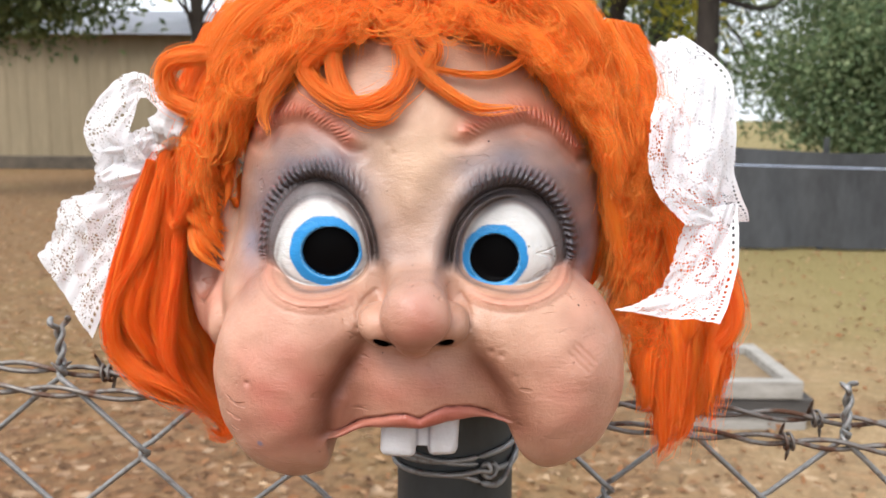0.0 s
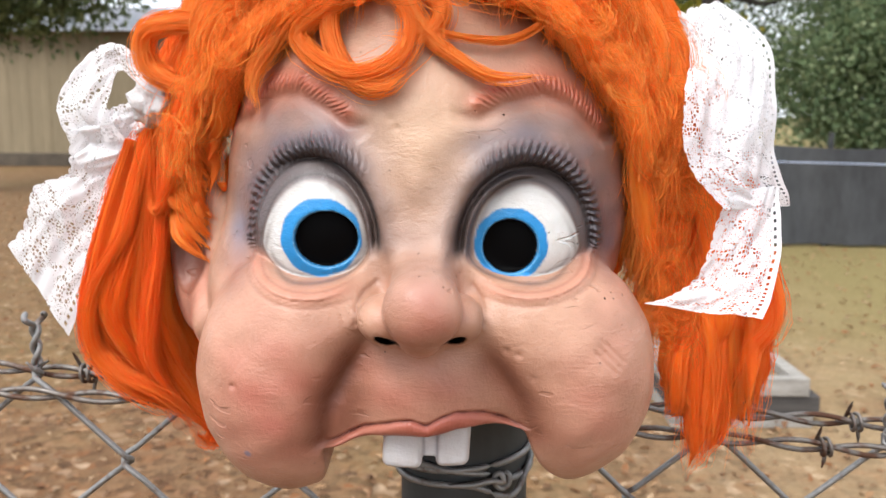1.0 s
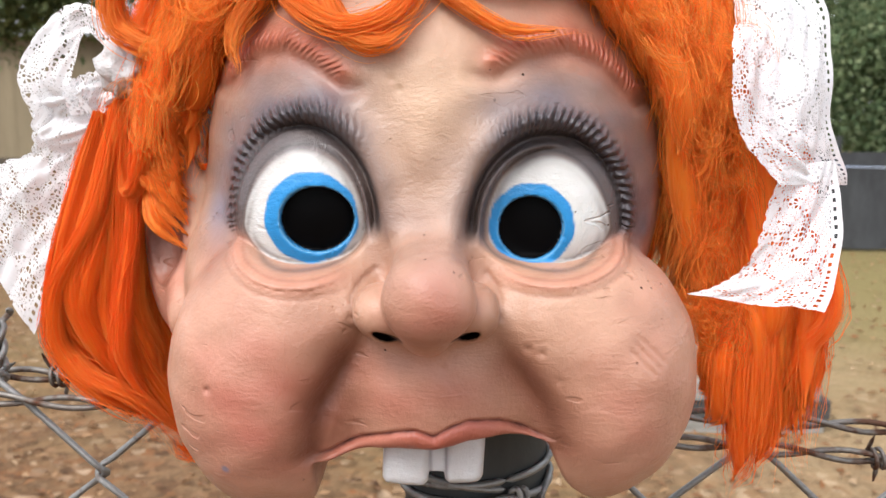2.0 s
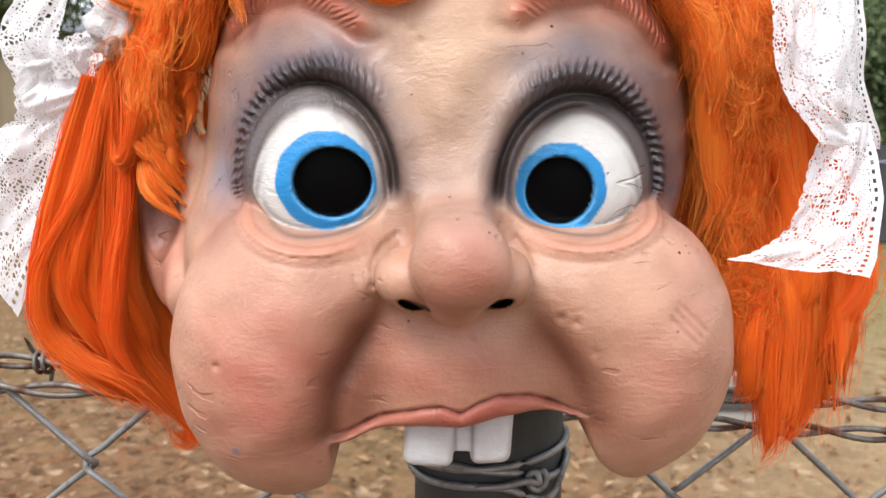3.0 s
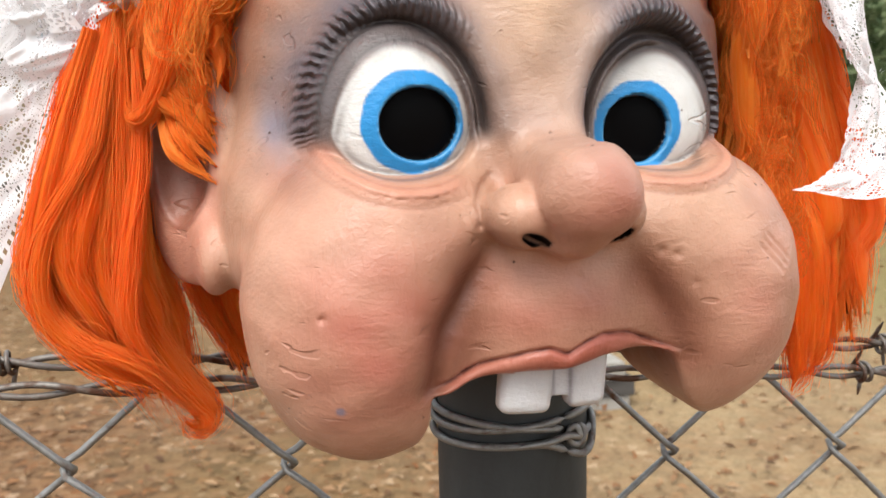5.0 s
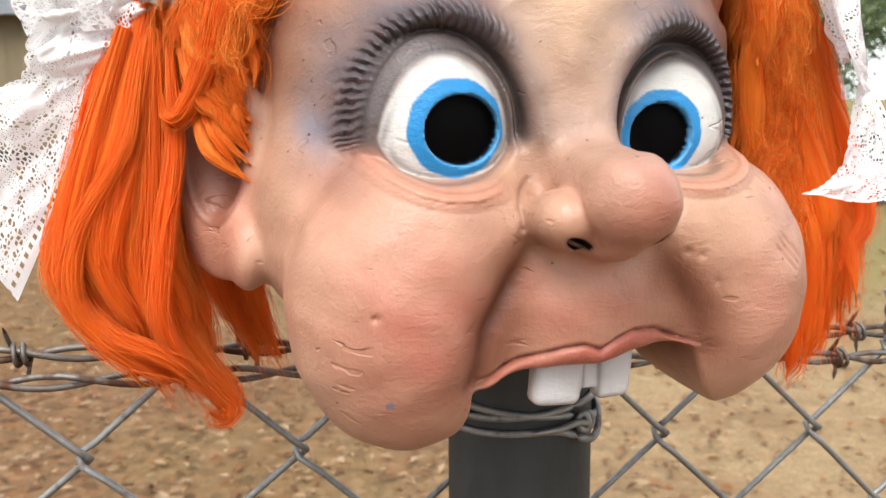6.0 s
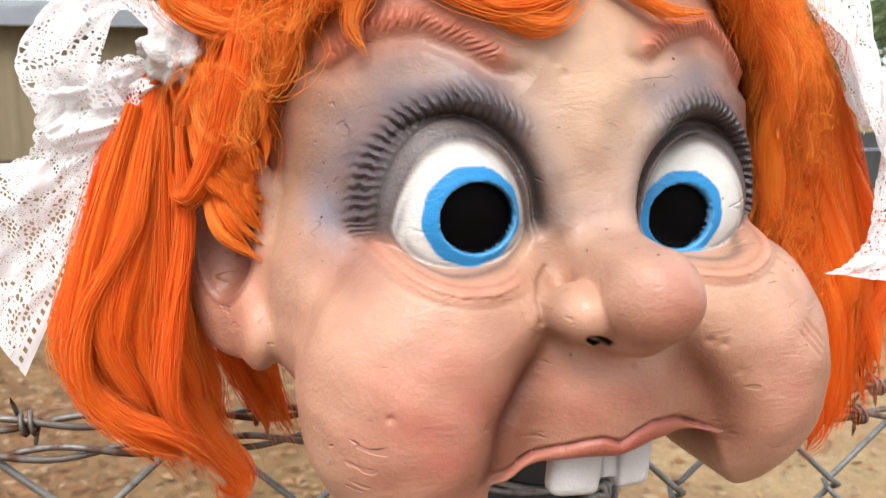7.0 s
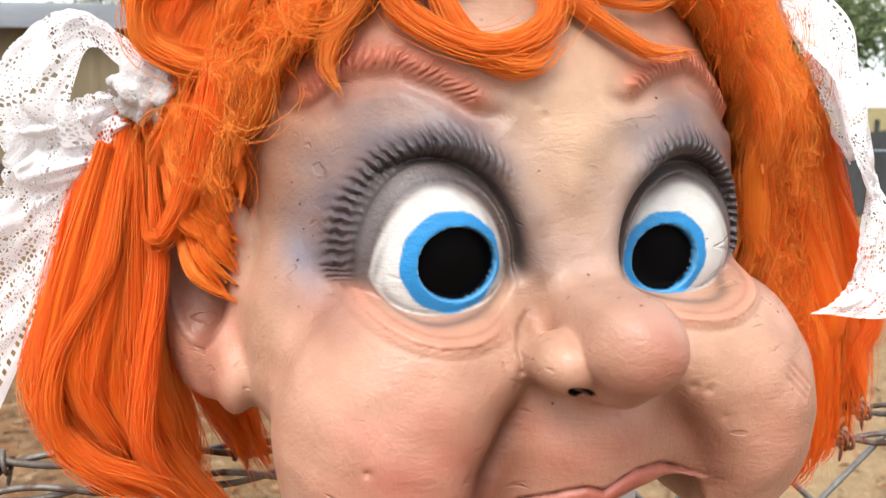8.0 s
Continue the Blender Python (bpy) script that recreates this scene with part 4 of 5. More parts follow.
def build_wig():
    wig = tagged(thing("wig", *MASK), "bright orange curly synthetic wig with two pigtails", "wig")
    rng = np.random.default_rng(11)

    # cap under the hair, lumpy like matted fibre
    def cap_field(X, Y, Z):
        d = ellipsoid(X, Y, Z, (0, 63, 23), (78.5, 71.5, 88))
        d = d - 1.6 * np.sin(X * 0.21 + 1.7 * np.sin(Z * 0.13)) * np.sin(Z * 0.19 + Y * 0.15) - 0.9 * np.sin(X * 0.47 + Y * 0.3) * np.sin(Z * 0.41 + 1)
        bare = np.minimum(X - np.interp(Z, LINE_Z, LINE_L) + 1, np.interp(Z, LINE_Z, LINE_R) + 1 - X)
        bare = np.where(Z > 89, -20.0, np.where(Y > 62, np.minimum(bare, 64 - Y), bare))
        low = np.where(X < 0, np.interp(Y, (40, 58, 66, 150), (22, 16, -28, -40)), -40.0)
        return np.maximum(np.maximum(np.maximum(d, -(d + 5)), bare), low - Z)

    V, F = surface(cap_field, (-92, -20, -50), (92, 148, 124), 1.5)
    me = mesh_of("cap", V * 0.001, F, HAIR)
    me.attributes.new("strand", "FLOAT", "POINT").data.foreach_set("value", np.full(len(V), 0.25, np.float32))
    me.attributes.new("lock", "FLOAT_VECTOR", "POINT").data.foreach_set("vector", (V * np.array([0.06, 0.02, 0.02])).astype(np.float32).ravel())
    mesh_part("cap", me, wig, "matted orange fibre close to the head")

    def on_head(a, e, out):
        k = math.cos(e)
        return np.array([(79.5 + out) * k * math.sin(a), 63 - (72.5 + out) * k * math.cos(a), 23 + (89 + out) * math.sin(e)])

    # crown: loose tousled locks over front and sides, drawn back and down from the parting
    crown = []
    while len(crown) < 330:
        a = rng.uniform(-1.6, 1.6)
        e = rng.uniform(0.55, 1.35) if abs(a) < 0.9 else rng.uniform(0.05, 1.25)
        bend, turn = rng.normal(0, 0.5), rng.uniform(0.25, 0.5)
        heading = math.copysign(1, a) * rng.uniform(-0.2, 1.0) if abs(a) < 0.9 else rng.normal(0, 0.45)
        pts = []
        for q in range(5):
            pts.append(on_head(a, e, rng.uniform(0, 5) + 2.5 * math.sin(q * 0.8)))
            a += 0.17 * math.sin(heading)
            e -= 0.15 * math.cos(heading)
            heading += bend * turn
        if over_face(pts, 2.0) or (pts[-1][0] < -60 and pts[-1][2] < 24):
            continue
        crown.append((pts, (3, 4.5, 5, 4, 2), 46, rng.uniform(0.5, 3.0), rng.uniform(0.3, 0.9), 0.1))
    mesh_part("crown", hair_mesh("crown", crown, rng, 0.82, 0.9, 14, 1.6, HAIR_TOP), wig, "tousled orange curls over the crown")

    # tangled fine curls lying over the crown, and frizz that stands off it
    tangle = []
    for i in range(1500):
        a, e = rng.uniform(-1.75, 1.75), rng.uniform(0.0, 1.4)
        o = on_head(a, e, rng.uniform(3, 15))
        if o[0] < -60 and o[2] < 24:
            continue
        ex, ez = rng.normal(size=3), rng.normal(size=3)
        nrm = (o - np.array([0, 66, 26])) / np.array([83, 77, 93])
        nrm /= np.linalg.norm(nrm)
        ex -= nrm * ex.dot(nrm) * 0.75
        ex /= np.linalg.norm(ex)
        ez = np.cross(nrm, ex)
        rad, arc, t0 = rng.uniform(3.5, 13), rng.uniform(1.8, 4.6), rng.uniform(0, 6.28)
        pts = []
        for q in range(7):
            t = t0 + arc * q / 6
            p = o + rad * (ex * math.cos(t) + ez * math.sin(t)) + nrm * (2 + 0.4 * q)
            pts.append(p)
        if over_face(pts, 5.0) or (o[0] > 80 and o[2] > 30):
            continue
        tangle.append((pts, (1.2, 2.4, 3, 4), 9, 0.4, 0.8, rng.uniform(0.06, 0.1)))
    mesh_part("frizz", hair_mesh("frizz", tangle, rng, 0.0, 1.0, 13, 2.0, HAIR_FINE), wig, "flyaway tangled orange fibres")

    # fringe: separate curls that hang over the forehead
    for pts, w, cnt, curl in (
        (((-6, 36, 108), (-26, 14, 88), (-40, 15, 76), (-32, 6, 66), (-19, -1, 62), (-7, 0, 68), (-5, 5, 79), (-11, 10, 88)), (4, 4, 3.5, 3, 3, 3, 2.5, 1.5), 150, 0.5),
        (((-29, 17, 88), (-30, 12, 78), (-26, 5, 66), (-19, -1, 59), (-12, -3, 58), (-6, -2, 62)), (3, 3, 3, 3, 2.2, 0.8), 110, 0.5),
        (((-19, 24, 98), (-41, 22, 84), (-52, 22, 71), (-56, 19, 61), (-55, 15, 54)), (4, 4, 3, 2, 0.6), 110, 0.6),
        (((-10, 13, 91), (-1, 6, 78), (7, 1, 69), (19, 0, 62), (33, 4, 62)), (3.5, 3, 2.2, 1.8, 0.5), 90, 0.4),
        (((-8, 8, 83), (-2, 7, 78), (12, 5, 74), (28, 10, 74), (40, 20, 82), (45, 39, 95)), (1.6, 1.4, 1.1, 1.1, 1.2, 1.5), 40, 0.3),
        (((-22, 26, 101), (-3, 13, 92), (5, 8, 83), (1, 4, 76), (-8, 4, 75)), (4, 4, 3, 2.4, 0.8), 90, 0.6),
        (((24, 16, 106), (46, 19, 94), (58, 23, 79), (68, 31, 62), (72, 37, 50)), (5, 6, 5.5, 4, 1), 150, 1.5),
        (((34, 16, 108), (56, 22, 96), (69, 29, 80), (77, 37, 62), (79, 42, 44)), (6, 7, 6, 4, 1.5), 150, 2.0),
        (((-44, 24, 106), (-63, 28, 92), (-73, 34, 76), (-77, 40, 62), (-81, 44, 50)), (6, 6, 5.5, 4, 1), 150, 1.5),
        (((-54, 28, 106), (-71, 34, 92), (-81, 42, 74), (-86, 46, 54), (-84, 46, 40)), (7, 7, 6, 4, 1), 150, 2.0),
        (((-70, 38, 80), (-86, 38, 81), (-98, 40, 77), (-98, 42, 66), (-86, 40, 60), (-76, 38, 64)), (4, 4, 3.5, 4, 4, 2), 150, 0.5),
        (((20, 20, 108), (34, 18, 98), (46, 22, 90), (56, 26, 84)), (5, 5, 4, 2), 100, 1.2),
        (((-24, 18, 108), (-40, 20, 99), (-54, 26, 90), (-62, 32, 80)), (5, 5, 4, 2), 100, 1.2),
    ):
        mesh_part("curl", hair_mesh("curl", [(pts, w, cnt, curl, 1.0, 0.11)], rng, 0.72, 0.9, 24, 1.5, HAIR_TOP), wig)
    # loose ends along the hairline
    edge = []
    for i in range(150):
        z = rng.uniform(-30, 86)
        s = rng.choice((-1, 1))
        if s < 0 and z < 30:
            continue
        x = np.interp(z, LINE_Z, LINE_L if s < 0 else LINE_R)
        y = 63 - 72.5 * math.sqrt(max(0.02, 1 - (x / 80) ** 2 - ((z - 23) / 89) ** 2))
        o = rng.normal(size=(2, 3)) * 3.0
        edge.append((((x + s * 7, y + 2, z + 14), (x + s * 3 + o[0, 0], y - 3, z + 3), (x + s * 1.5 + o[1, 0], y - 3, z - 8 + o[1, 2])), (3, 4, 3), 24, rng.uniform(1, 3), rng.uniform(0.3, 0.8), 0.1))
    mesh_part("fringe", hair_mesh("fringe", edge, rng, 0.0, 0.85, 10, 1.6, HAIR_FINE), wig, "loose orange ends along the hairline")

    # hair at the temples, in front of the ears
    for s in (-1, 1):
        sides, loose = [], []
        for i in range(44):
            f = rng.uniform(0, 1)
            x, y = (82 if s < 0 else 79) + 14 * f + rng.uniform(-2, 2), (44 if s < 0 else 39) + 26 * f
            zb = (18 if s < 0 else -16) + rng.uniform(-4, 16) + 10 * f
            pts = ((s * (x - 11), y - 4, 94), (s * (x - 1), y, 72), (s * (x + 2), y + 1, 44), (s * (x - 1), y, zb))
            sides.append((pts, (4, 6, 6, 4), 60, rng.uniform(2.5, 6), rng.uniform(0.8, 1.9), 0.1))
        for i in range(44 if s < 0 else 90):
            # short combed ends that sweep towards the face, or tangled frizz on the other side
            if s < 0:
                z = rng.uniform(2, 44)
                x = rng.uniform(86, 96)
                pts = ((-x, 52, z + 16), (-x + 3, 43, z + 3), (-81 + rng.uniform(-2, 2), 43, z - 6 + rng.uniform(-2, 2)))
                sides.append((pts, (2.2, 1.8, 0.5), 22, 0.2, 0.5, 0.13))
            else:
                z, x, t0, rad = rng.uniform(-38, 70), rng.uniform(79, 92), rng.uniform(0, 6.28), rng.uniform(4, 13)
                pts = [(x + rad * math.cos(t0 + q * 0.6) * 0.7, 29 + 0.2 * rad + rng.uniform(-3, 3), z + rad * math.sin(t0 + q * 0.6)) for q in range(6)]
                loose.append((pts, (2, 3, 3), 9, 0.5, 1.0, 0.08))
        if s < 0:
            # a strand that hooks outward over the ear, and the hair seen behind the ear
            sides.append((((-80, 42, 66), (-84, 36, 50), (-90, 40, 30), (-97, 47, 16), (-102, 50, 15), (-103, 50, 20)), (4, 4, 3.2, 2.4, 1.6, 0.4), 130, 0.3, 0.6, 0.12))
            for i in range(9):
                x = -86 + rng.uniform(-5, 5)
                sides.append((((x, 88, 20), (x, 96, -20), (x + 4, 96, -46), (x + 13, 92, -64 + rng.uniform(-8, 4))), (7, 7, 5, 1.5), 60, 1, 0.6, 0.14))
        mesh_part("side_hair", hair_mesh("side_hair", sides, rng, 0.8, 0.75, 17, 1.4, HAIR if s < 0 else HAIR_TOP), wig)
        if loose:
            mesh_part("frizz", hair_mesh("frizz", loose, rng, 0.0, 0.9, 14, 1.8, HAIR_FINE), wig, "loose orange fibres at the temple")

    # pigtails: soft wavy locks that swell below the tie and part at their ends
    def pigtail(knot, swell, end, rx, ry, tight, count, ragged):
        g = []
        knot, swell, end = np.array(knot, float), np.array(swell, float), np.array(end, float)
        for i in range(count):
            a, r = rng.uniform(0, 6.28), math.sqrt(rng.uniform(0.05, 1))
            o = np.array([rx * r * math.cos(a), ry * r * math.sin(a), 0])
            k = knot + o * 0.25
            m1 = knot + (swell - knot) * 0.42 + o * 0.75 + rng.normal(size=3) * 2
            m2 = swell + o + rng.normal(size=3) * 2.5
            drop = 1 - ragged * rng.uniform(0, 1)
            tip = swell + (end - swell) * drop + o * tight + rng.normal(size=3) * 2.5
            m3 = m2 * 0.5 + tip * 0.5 + o * (1 - tight) * 0.32 + rng.normal(size=3) * 2
            g.append(((k, m1, m2, m3, tip), (2, 4.2, 5, 4, 1.4), 52, rng.uniform(0.8, 3.4), rng.uniform(0.4, 1.2), 0.1))
        return g

    g = pigtail((-104, 64, 50), (-118, 72, -24), (-101, 80, -72), 17, 14, 0.42, 56, 0.16)
    # long locks whose ends turn in and up
    g.append((((-104, 58, 40), (-106, 60, 0), (-108, 62, -36), (-97, 68, -62), (-88, 74, -77), (-90, 72, -83), (-94, 70, -80)), (2, 5, 6, 5, 4.5, 3.5, 1), 180, 0.3, 0.5, 0.12))
    g.append((((-112, 58, 40), (-126, 58, -4), (-132, 60, -32), (-122, 56, -48), (-106, 56, -57), (-95, 62, -70)), (2, 4, 3.5, 3, 3, 1), 150, 0.3, 0.5, 0.12))
    g.append((((-108, 56, 30), (-114, 54, 6), (-128, 54, -18), (-130, 56, -40), (-116, 58, -58), (-104, 62, -66)), (1, 2.5, 3, 3.5, 3, 1), 120, 0.4, 0.5, 0.12))
    g.append((((-100, 54, 34), (-100, 52, 6), (-105, 52, -20), (-107, 54, -44), (-98, 60, -64)), (1, 2.5, 3, 3.5, 1.5), 110, 0.6, 0.6, 0.12))
    mesh_part("pigtail", hair_mesh("pigtail", g, rng, 0.82, 0.55, 17, 1.5), wig, "soft orange pigtail curling in at its end")
    g = pigtail((102, 62, 66), (106, 46, -14), (105, 38, -60), 17, 13, 0.9, 46, 0.45)
    # separate tapering ends with gaps between them
    for x, y, z, w in ((97, 33, -76, 5), (104, 34, -70, 4), (90, 34, -58, 4), (112, 38, -62, 3), (118, 38, -52, 2.6), (122, 40, -46, 2), (101, 32, -66, 5), (86, 36, -46, 3)):
        g.append((((x * 0.3 + 70, 46, 24), (x * 0.6 + 42, y + 6, -12), (x + 1, y, -36), (x + 1, y, z * 0.7 - 12), (x - 1, y + 1, z)), (3, 4.5, w, w * 0.9, 0.7), 110, 0.8, 0.6, 0.12))
    mesh_part("pigtail", hair_mesh("pigtail", g, rng, 0.82, 0.55, 17, 1.5), wig, "straggly orange pigtail ending in points")
    for hair in wig.children:
        tagged(hair, kind="stuff")


# ---- lace bows ----
def lace_strip(name, parent, one, other, deep, seed, nu=90, nv=60, ragged=1.2, hem=False):
    """A crumpled strip of lace between two flowing edges. Millimetres from the mask's centre."""
    rng = np.random.default_rng(seed)
    A, B = spline(one, nu), spline(other, nu)
    v = np.linspace(0, 1, nv)[None, :, None]
    P = A[:, None] * (1 - v) + B[:, None] * v
    du, dv = np.gradient(P, axis=0), np.gradient(P, axis=1)
    nrm = np.cross(du, dv)
    nrm /= np.linalg.norm(nrm, axis=2, keepdims=True) + 1e-9
    U, W = np.meshgrid(np.linspace(0, 1, nu), np.linspace(0, 1, nv), indexing="ij")
    ph = rng.uniform(0, 6.28, 5)
    wave = np.sin(W * 9 + ph[0] + 2 * np.sin(U * 5 + ph[1])) + 0.6 * np.sin(U * 13 + W * 7 + ph[2]) + 0.35 * np.sin(U * 29 + ph[3] + 4 * np.sin(W * 8)) + 0.25 * np.sin(W * 31 + U * 17 + ph[4])
    P = P + nrm * (deep * wave * (0.35 + 0.65 * np.sin(np.pi * W)))[..., None]
    # small scallops along the worked edge, and a slightly uneven cut at the end
    way = (A - B) / (np.linalg.norm(A - B, axis=1, keepdims=True) + 1e-9)
    P += way[:, None] * (ragged * (0.5 * np.abs(np.sin(U * 40)) + 0.6 * np.sin(U * 11 + ph[1])) * (1 - W) ** 5)[..., None]
    V = P.reshape(-1, 3) * 0.001
    i, j = np.meshgrid(np.arange(nu - 1), np.arange(nv - 1), indexing="ij")
    q = (i * nv + j).ravel()
    me = mesh_of(name, V, np.stack([q, q + nv, q + nv + 1, q + 1], 1), LACE)
    uv = me.uv_layers.new(name="UVMap")
    wide = 0.001 * np.linalg.norm(A - B, axis=1).mean() * 1.15
    tall = 0.001 * 0.5 * (np.linalg.norm(np.diff(A, axis=0), axis=1).sum() + np.linalg.norm(np.diff(B, axis=0), axis=1).sum())
    co = np.stack([(1 - W) * wide + (0.0 if hem else 0.013), U * tall], -1).reshape(-1, 2)
    loop = np.empty(len(me.loops), np.int32)
    me.loops.foreach_get("vertex_index", loop)
    uv.data.foreach_set("uv", co[loop].astype(np.float32).ravel())
    return mesh_part(name, me, parent)


def knot_mesh(c, r, seed):
    bm = bmesh.new()
    bmesh.ops.create_icosphere(bm, subdivisions=4, radius=1)
    for v in bm.verts:
        p = v.co.copy()
        f = 1 + 0.28 * noise.noise(p * 2.2 + Vector((seed, 0, 0))) + 0.14 * math.sin(p.x * 16 + 4 * noise.noise(p * 2))
        v.co = Vector((c[0] + p.x * r[0] * f, c[1] + p.y * r[1] * f, c[2] + p.z * r[2] * f)) * 0.001
    for f in bm.faces:
        f.smooth = True
    return bm


def build_bows():
    bow = tagged(thing("lace_bow", *MASK), "white lace ribbon bow tied round a pigtail", "bow", "lace bows")
    part("knot", knot_mesh((-97, 53, 54), (12, 9, 9), 1), CLOTH, bow, "crumpled white lace knot")
    lace_strip("loop", bow, ((-98, 60, 60), (-105, 60, 68), (-117, 60, 76), (-129, 63, 71), (-142, 66, 53), (-139, 68, 38)),
               ((-98, 54, 54), (-106, 54, 60), (-113, 54, 65), (-117, 56, 60), (-120, 56, 50), (-114, 58, 40)), 1.2, 1, nu=110)
    lace_strip("loop", bow, ((-98, 62, 56), (-112, 60, 54), (-124, 60, 48), (-140, 67, 42)), ((-97, 58, 48), (-108, 60, 40), (-116, 62, 32), (-132, 68, 22)), 1.6, 2)
    lace_strip("tail", bow, ((-128, 62, 52), (-139, 67, 36), (-143, 72, 26), (-157, 75, 19), (-163, 77, 8), (-171, 78, -4)),
               ((-101, 60, 49), (-111, 64, 34), (-121, 68, 16), (-131, 74, -6), (-140, 78, -22), (-150, 80, -42)), 1.5, 3, nu=130, ragged=2.0, hem=True)
    bow = tagged(thing("lace_bow", *MASK), "white lace ribbon bow tied round a pigtail", "bow", "lace bows")
    part("knot", knot_mesh((99, 58, 78), (11, 9, 10), 5), CLOTH, bow, "crumpled white lace knot")
    lace_strip("loop", bow, ((92, 48, 87), (90, 36, 70), (82, 10, 55), (81, 0, 39), (87, 0, 28), (97, 6, 21)),
               ((104, 56, 91), (121, 50, 77), (124, 46, 58), (123, 40, 40), (126, 40, 28), (131, 46, 18)), 1.6, 6, nu=120, hem=True)
    lace_strip("loop", bow, ((96, 58, 84), (95, 40, 66), (92, 24, 50), (94, 16, 34)), ((110, 64, 84), (124, 58, 66), (126, 54, 46), (126, 50, 28)), 1.5, 7)
    lace_strip("tail", bow, ((98, 10, 26), (95, 8, 16), (91, 5, 8), (86, 2, -2), (79, -1, -6), (69, -3, -8)),
               ((124, 38, 26), (121, 26, 16), (118, 16, 6), (114, 8, -3), (111, 3, -8), (107, -2, -13)), 0.8, 8, nu=120, ragged=1.6, hem=True)


CLOTH = make_plain("crumpled_white_lace", [srgb(196, 190, 188), srgb(232, 230, 230)], 120, 0.9, 0.8, 0.001)


# ---- beyond the fence ----
def build_bed():
    bed = tagged(thing("raised_bed", 1.16, 3.84, 0), "weathered grey wooden raised garden bed with soil", "garden bed")
    w, l, hgt = 0.56, 0.62, 0.215
    for sx, sy, x, y in ((w, 0.06, 0, -l / 2 + 0.03), (w, 0.06, 0, l / 2 - 0.03), (0.06, l - 0.12, -w / 2 + 0.03, 0), (0.06, l - 0.12, w / 2 - 0.03, 0)):
        part("board", box(sx, sy, 0.075, 0.006, (x, y, hgt - 0.0375)), BOARD, bed)
    part("base", box(w + 0.04, l - 0.02, 0.08, 0.008, (0.03, 0.0, 0.1)), DARKBOARD, bed, "dark timber base")
    part("plinth", box(w + 0.02, l - 0.04, 0.07, 0.008, (0.02, 0.0, 0.025)), BOARD, bed)
    part("soil", box(w - 0.13, l - 0.13, 0.03, 0.0, (0, 0, 0.165)), SOIL, bed)


def build_shed():
    shed = tagged(thing("metal_shed", -7.0, 20.4, 0), "long tan metal building with a pale roof", "building")
    bm = bmesh.new()
    n, w = 180, 14.0
    rib = lambda i: 0.018 if i % 6 in (0, 1) else 0.0
    vs = []
    for i in range(n + 1):
        x = -w / 2 + w * i / n
        vs.append((bm.verts.new((x, -rib(i), 0.25)), bm.verts.new((x, -rib(i), 3.05))))
    for p, q in zip(vs[:-1], vs[1:]):
        bm.faces.new((p[0], q[0], q[1], p[1]))
    part("wall", bm, SIDING, shed, "tan ribbed metal siding")
    part("side_wall", box(0.1, 6, 2.8, 0.0, (w / 2 - 0.05, 3.05, 1.65)), SIDING, shed)
    part("footing", box(w, 0.3, 0.3, 0.02, (0, 0.1, 0.15)), PLINTH, shed, "dark concrete footing")
    bm = bmesh.new()
    a = [bm.verts.new(p) for p in ((-7.3, -0.4, 3.0), (7.3, -0.4, 3.0), (7.3, 3.2, 3.9), (-7.3, 3.2, 3.9), (7.3, 6.8, 3.0), (-7.3, 6.8, 3.0))]
    bm.faces.new((a[0], a[1], a[2], a[3]))
    bm.faces.new((a[3], a[2], a[4], a[5]))
    bmesh.ops.solidify(bm, geom=bm.faces[:], thickness=0.12)
    part("roof", bm, ROOF, shed, "pale metal roof")


def build_screen():
    screen = tagged(thing("screen_fence", 4.6, 8.6, 0), "low fence hung with dark mesh tarp", "fence")
    rng = np.random.default_rng(3)
    nu, nv = 120, 16
    u, v = np.meshgrid(np.linspace(-3.2, 5, nu), np.linspace(0.03, 0.98, nv), indexing="ij")
    y = 0.05 * np.sin(u * 4.1 + v) + 0.03 * np.sin(u * 9.7 + 2 * v)
    z = v * (1 + 0.03 * np.sin(u * 2.0))
    V = np.stack([u, y, z], -1).reshape(-1, 3)
    i, j = np.meshgrid(np.arange(nu - 1), np.arange(nv - 1), indexing="ij")
    q = (i * nv + j).ravel()
    mesh_part("tarp", mesh_of("tarp", V, np.stack([q, q + nv, q + nv + 1, q + 1], 1), TARP), screen, "sagging dark mesh tarp")
    for k in range(5):
        bm = bmesh.new()
        bmesh.ops.create_cone(bm, cap_ends=True, segments=12, radius1=0.03, radius2=0.03, depth=1.1, matrix=Matrix.Translation((-3 + 2 * k, 0.1, 0.55)))
        part("stake", bm, POST, screen)
    mesh_part("cord", tube_mesh("cord", [(-3.2, -0.1, 0.86), (0, -0.12, 0.8), (5, -0.1, 0.72)], 0.008, CORD, 6), screen, "pale blue cord")


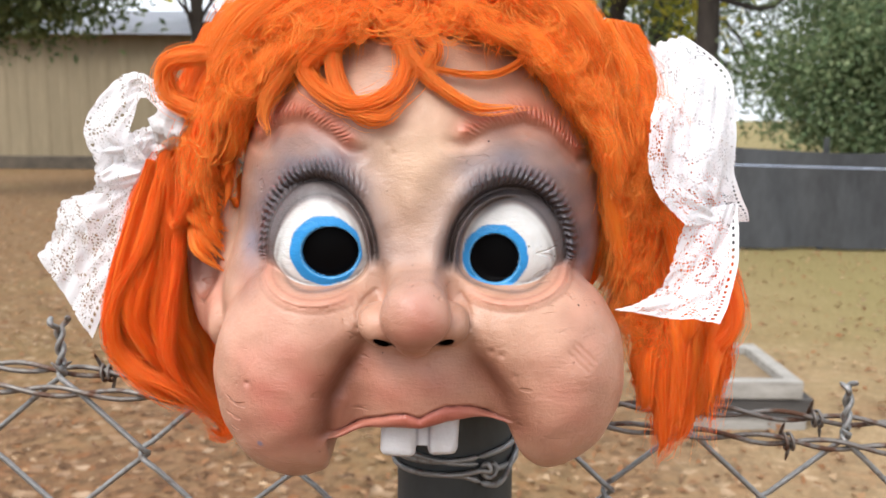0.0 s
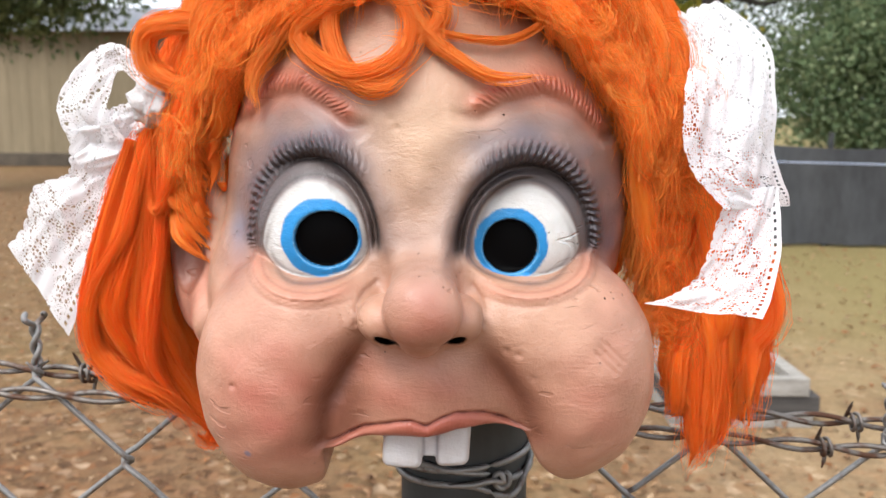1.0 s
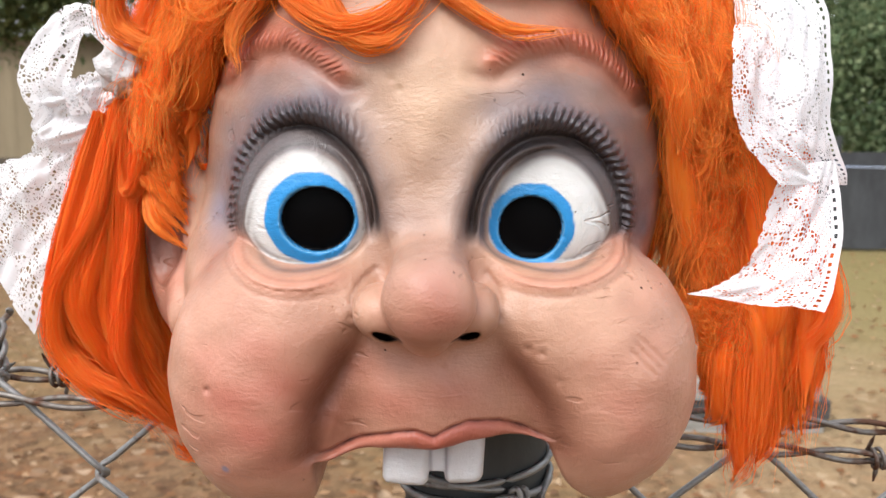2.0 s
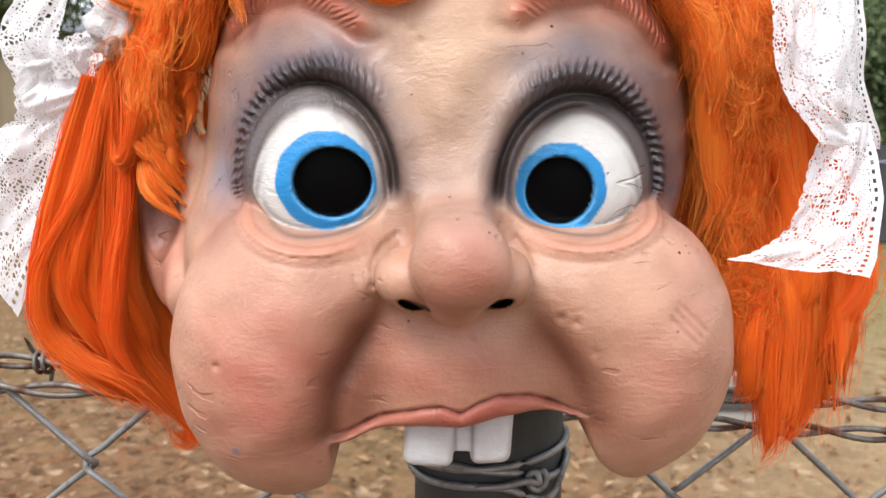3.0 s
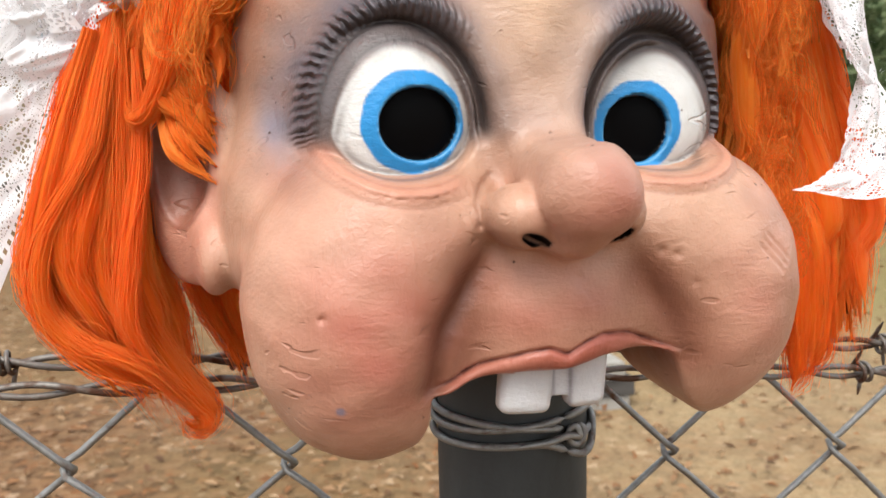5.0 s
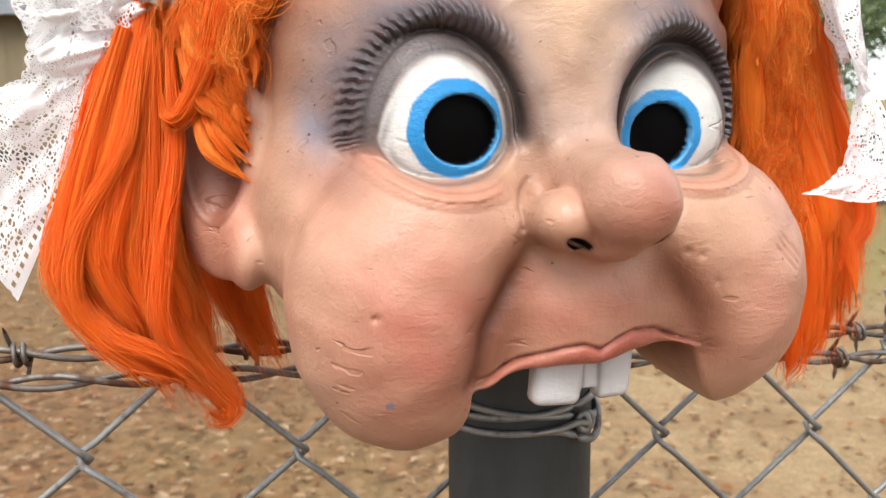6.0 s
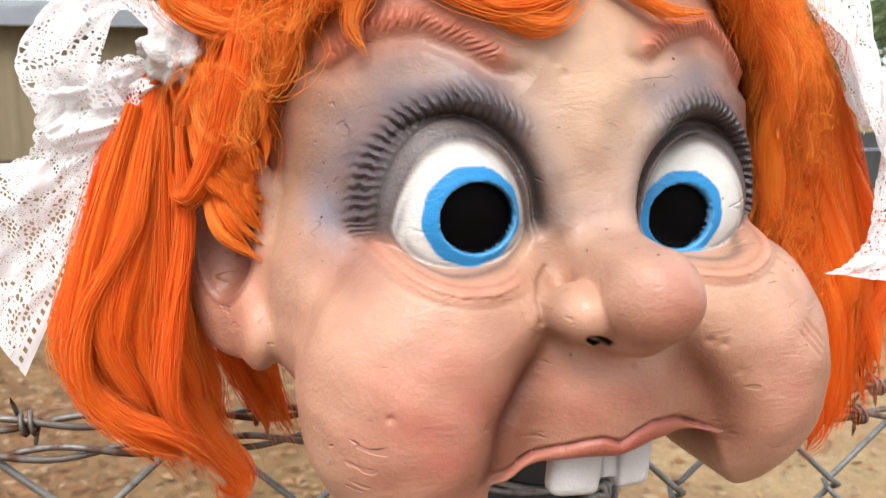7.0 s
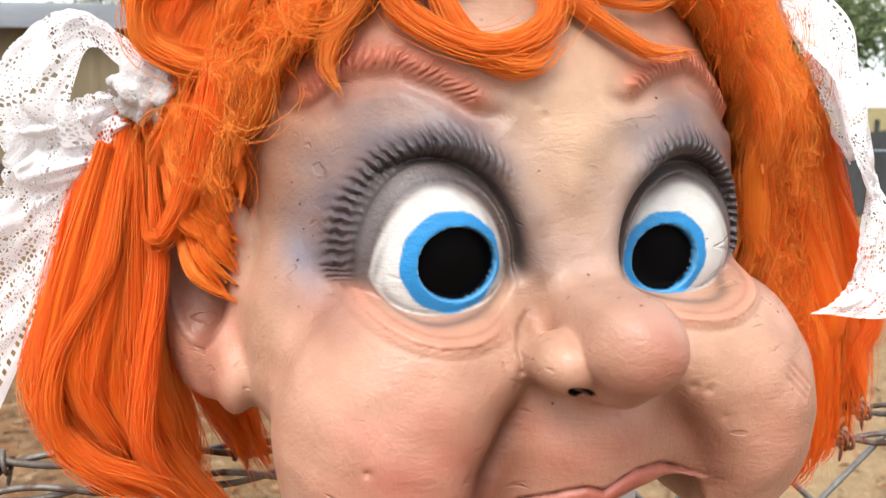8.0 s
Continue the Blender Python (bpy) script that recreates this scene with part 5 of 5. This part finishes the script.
def build_tree(name, x, y, trunk_r, height, crown, leaf, count, size, seed, label, lean=0.0):
    tree = tagged(thing(name, x, y, 0), label, "tree")
    rng = np.random.default_rng(seed)
    pts = [(0, 0, -0.05), (lean * 0.3, 0.05, height * 0.35), (lean * 0.7, -0.05, height * 0.7), (lean, 0, height)]
    c = spline(pts, 20)
    r = trunk_r * np.linspace(1.15, 0.35, 20)
    v, f = tubes(c[None], r[None], 14)
    trunk = mesh_part("trunk", mesh_of("trunk", v, f, BARK), tree)
    tips, paths = [], []
    cx, cy, cz, rx, ry, rz = crown
    for i in range(46):
        d = rng.normal(size=3)
        d /= np.linalg.norm(d)
        tip = np.array([cx, cy, cz]) + d * np.array([rx, ry, rz]) * rng.uniform(0.45, 1.0)
        base = c[rng.integers(7, 20)]
        mid = 0.5 * (base + tip) + rng.normal(size=3) * 0.15 * rx
        paths.append(spline((base, mid, tip), 10))
        tips.append(tip)
    v, f = tubes(np.array(paths), np.tile(trunk_r * np.linspace(0.28, 0.05, 10), (len(paths), 1)), 6)
    tagged(mesh_part("branchwork", mesh_of("branchwork", v, f, BARK), tree), kind="stuff")
    tips = np.array(tips)
    cl = tips[rng.integers(0, len(tips), count)] + rng.normal(size=(count, 3)) * np.array([rx, ry, rz]) * 0.17
    v, f = leaf_quads(cl, size, False, rng)
    tagged(mesh_part("crown", mesh_of("crown", v, f, leaf, False), tree), kind="stuff")


def build_trees():
    build_tree("tree", 3.05, 11.0, 0.15, 7.0, (0, 0, 5.0, 2.2, 2.0, 1.8), LEAF_DARK, 9000, 0.07, 1, "dark-trunked tree with thin green leaves")
    build_tree("tree", 2.3, 13.0, 0.13, 7.0, (0.2, 0, 4.2, 2.0, 1.8, 1.7), LEAF_YELLOW, 7000, 0.06, 2, "slim tree with yellowing leaves")
    build_tree("tree", -7.6, 14.0, 0.16, 6.0, (0.6, 0, 4.0, 2.2, 1.8, 1.6), LEAF_DARK, 20000, 0.075, 3, "dark leafy tree beside the tan building")
    build_tree("tree", -3.4, 12.0, 0.1, 5.5, (0.2, 0, 3.9, 1.6, 1.5, 1.0), LEAF_YELLOW, 3500, 0.06, 4, "sparse tree with yellow-green leaves")
    build_tree("shrub", 4.9, 10.6, 0.08, 2.6, (0.3, 0, 1.9, 1.7, 1.2, 1.2), LEAF_PALE, 30000, 0.042, 5, "feathery pale green shrub behind the tarp fence")
    build_tree("shrub", 8.6, 13.0, 0.1, 3.2, (0, 0, 2.4, 2.4, 1.6, 1.6), LEAF_PALE, 22000, 0.07, 6, "large feathery green shrub")
    for i, (x, y) in enumerate(((1.5, 24), (6, 26), (11, 24), (16, 22), (20, 27), (-1.0, 30), (-17, 26), (3.8, 17), (9.5, 18))):
        build_tree("tree", x, y, 0.2, 8.0, (0, 0, 4.0, 3.2, 2.2, 3.4), LEAF_DARK if i % 2 else LEAF_PALE, 13000, 0.06, 20 + i, "far green tree at the edge of the yard")


build_ground()
build_post()
build_fence()
build_barbed("barbed_wire", 1.1440, FENCE_Y + 0.0065, -0.066, 0.3, (-0.165, -0.088, 0.182, 0.31, -0.33))
build_barbed("barbed_wire", 1.1355, FENCE_Y - 0.0035, -0.062, 1.4, (0.165, 0.285, -0.255, -0.4))
build_mask()
build_wig()
build_bows()
build_bed()
build_shed()
build_screen()
build_trees()
build_litter()
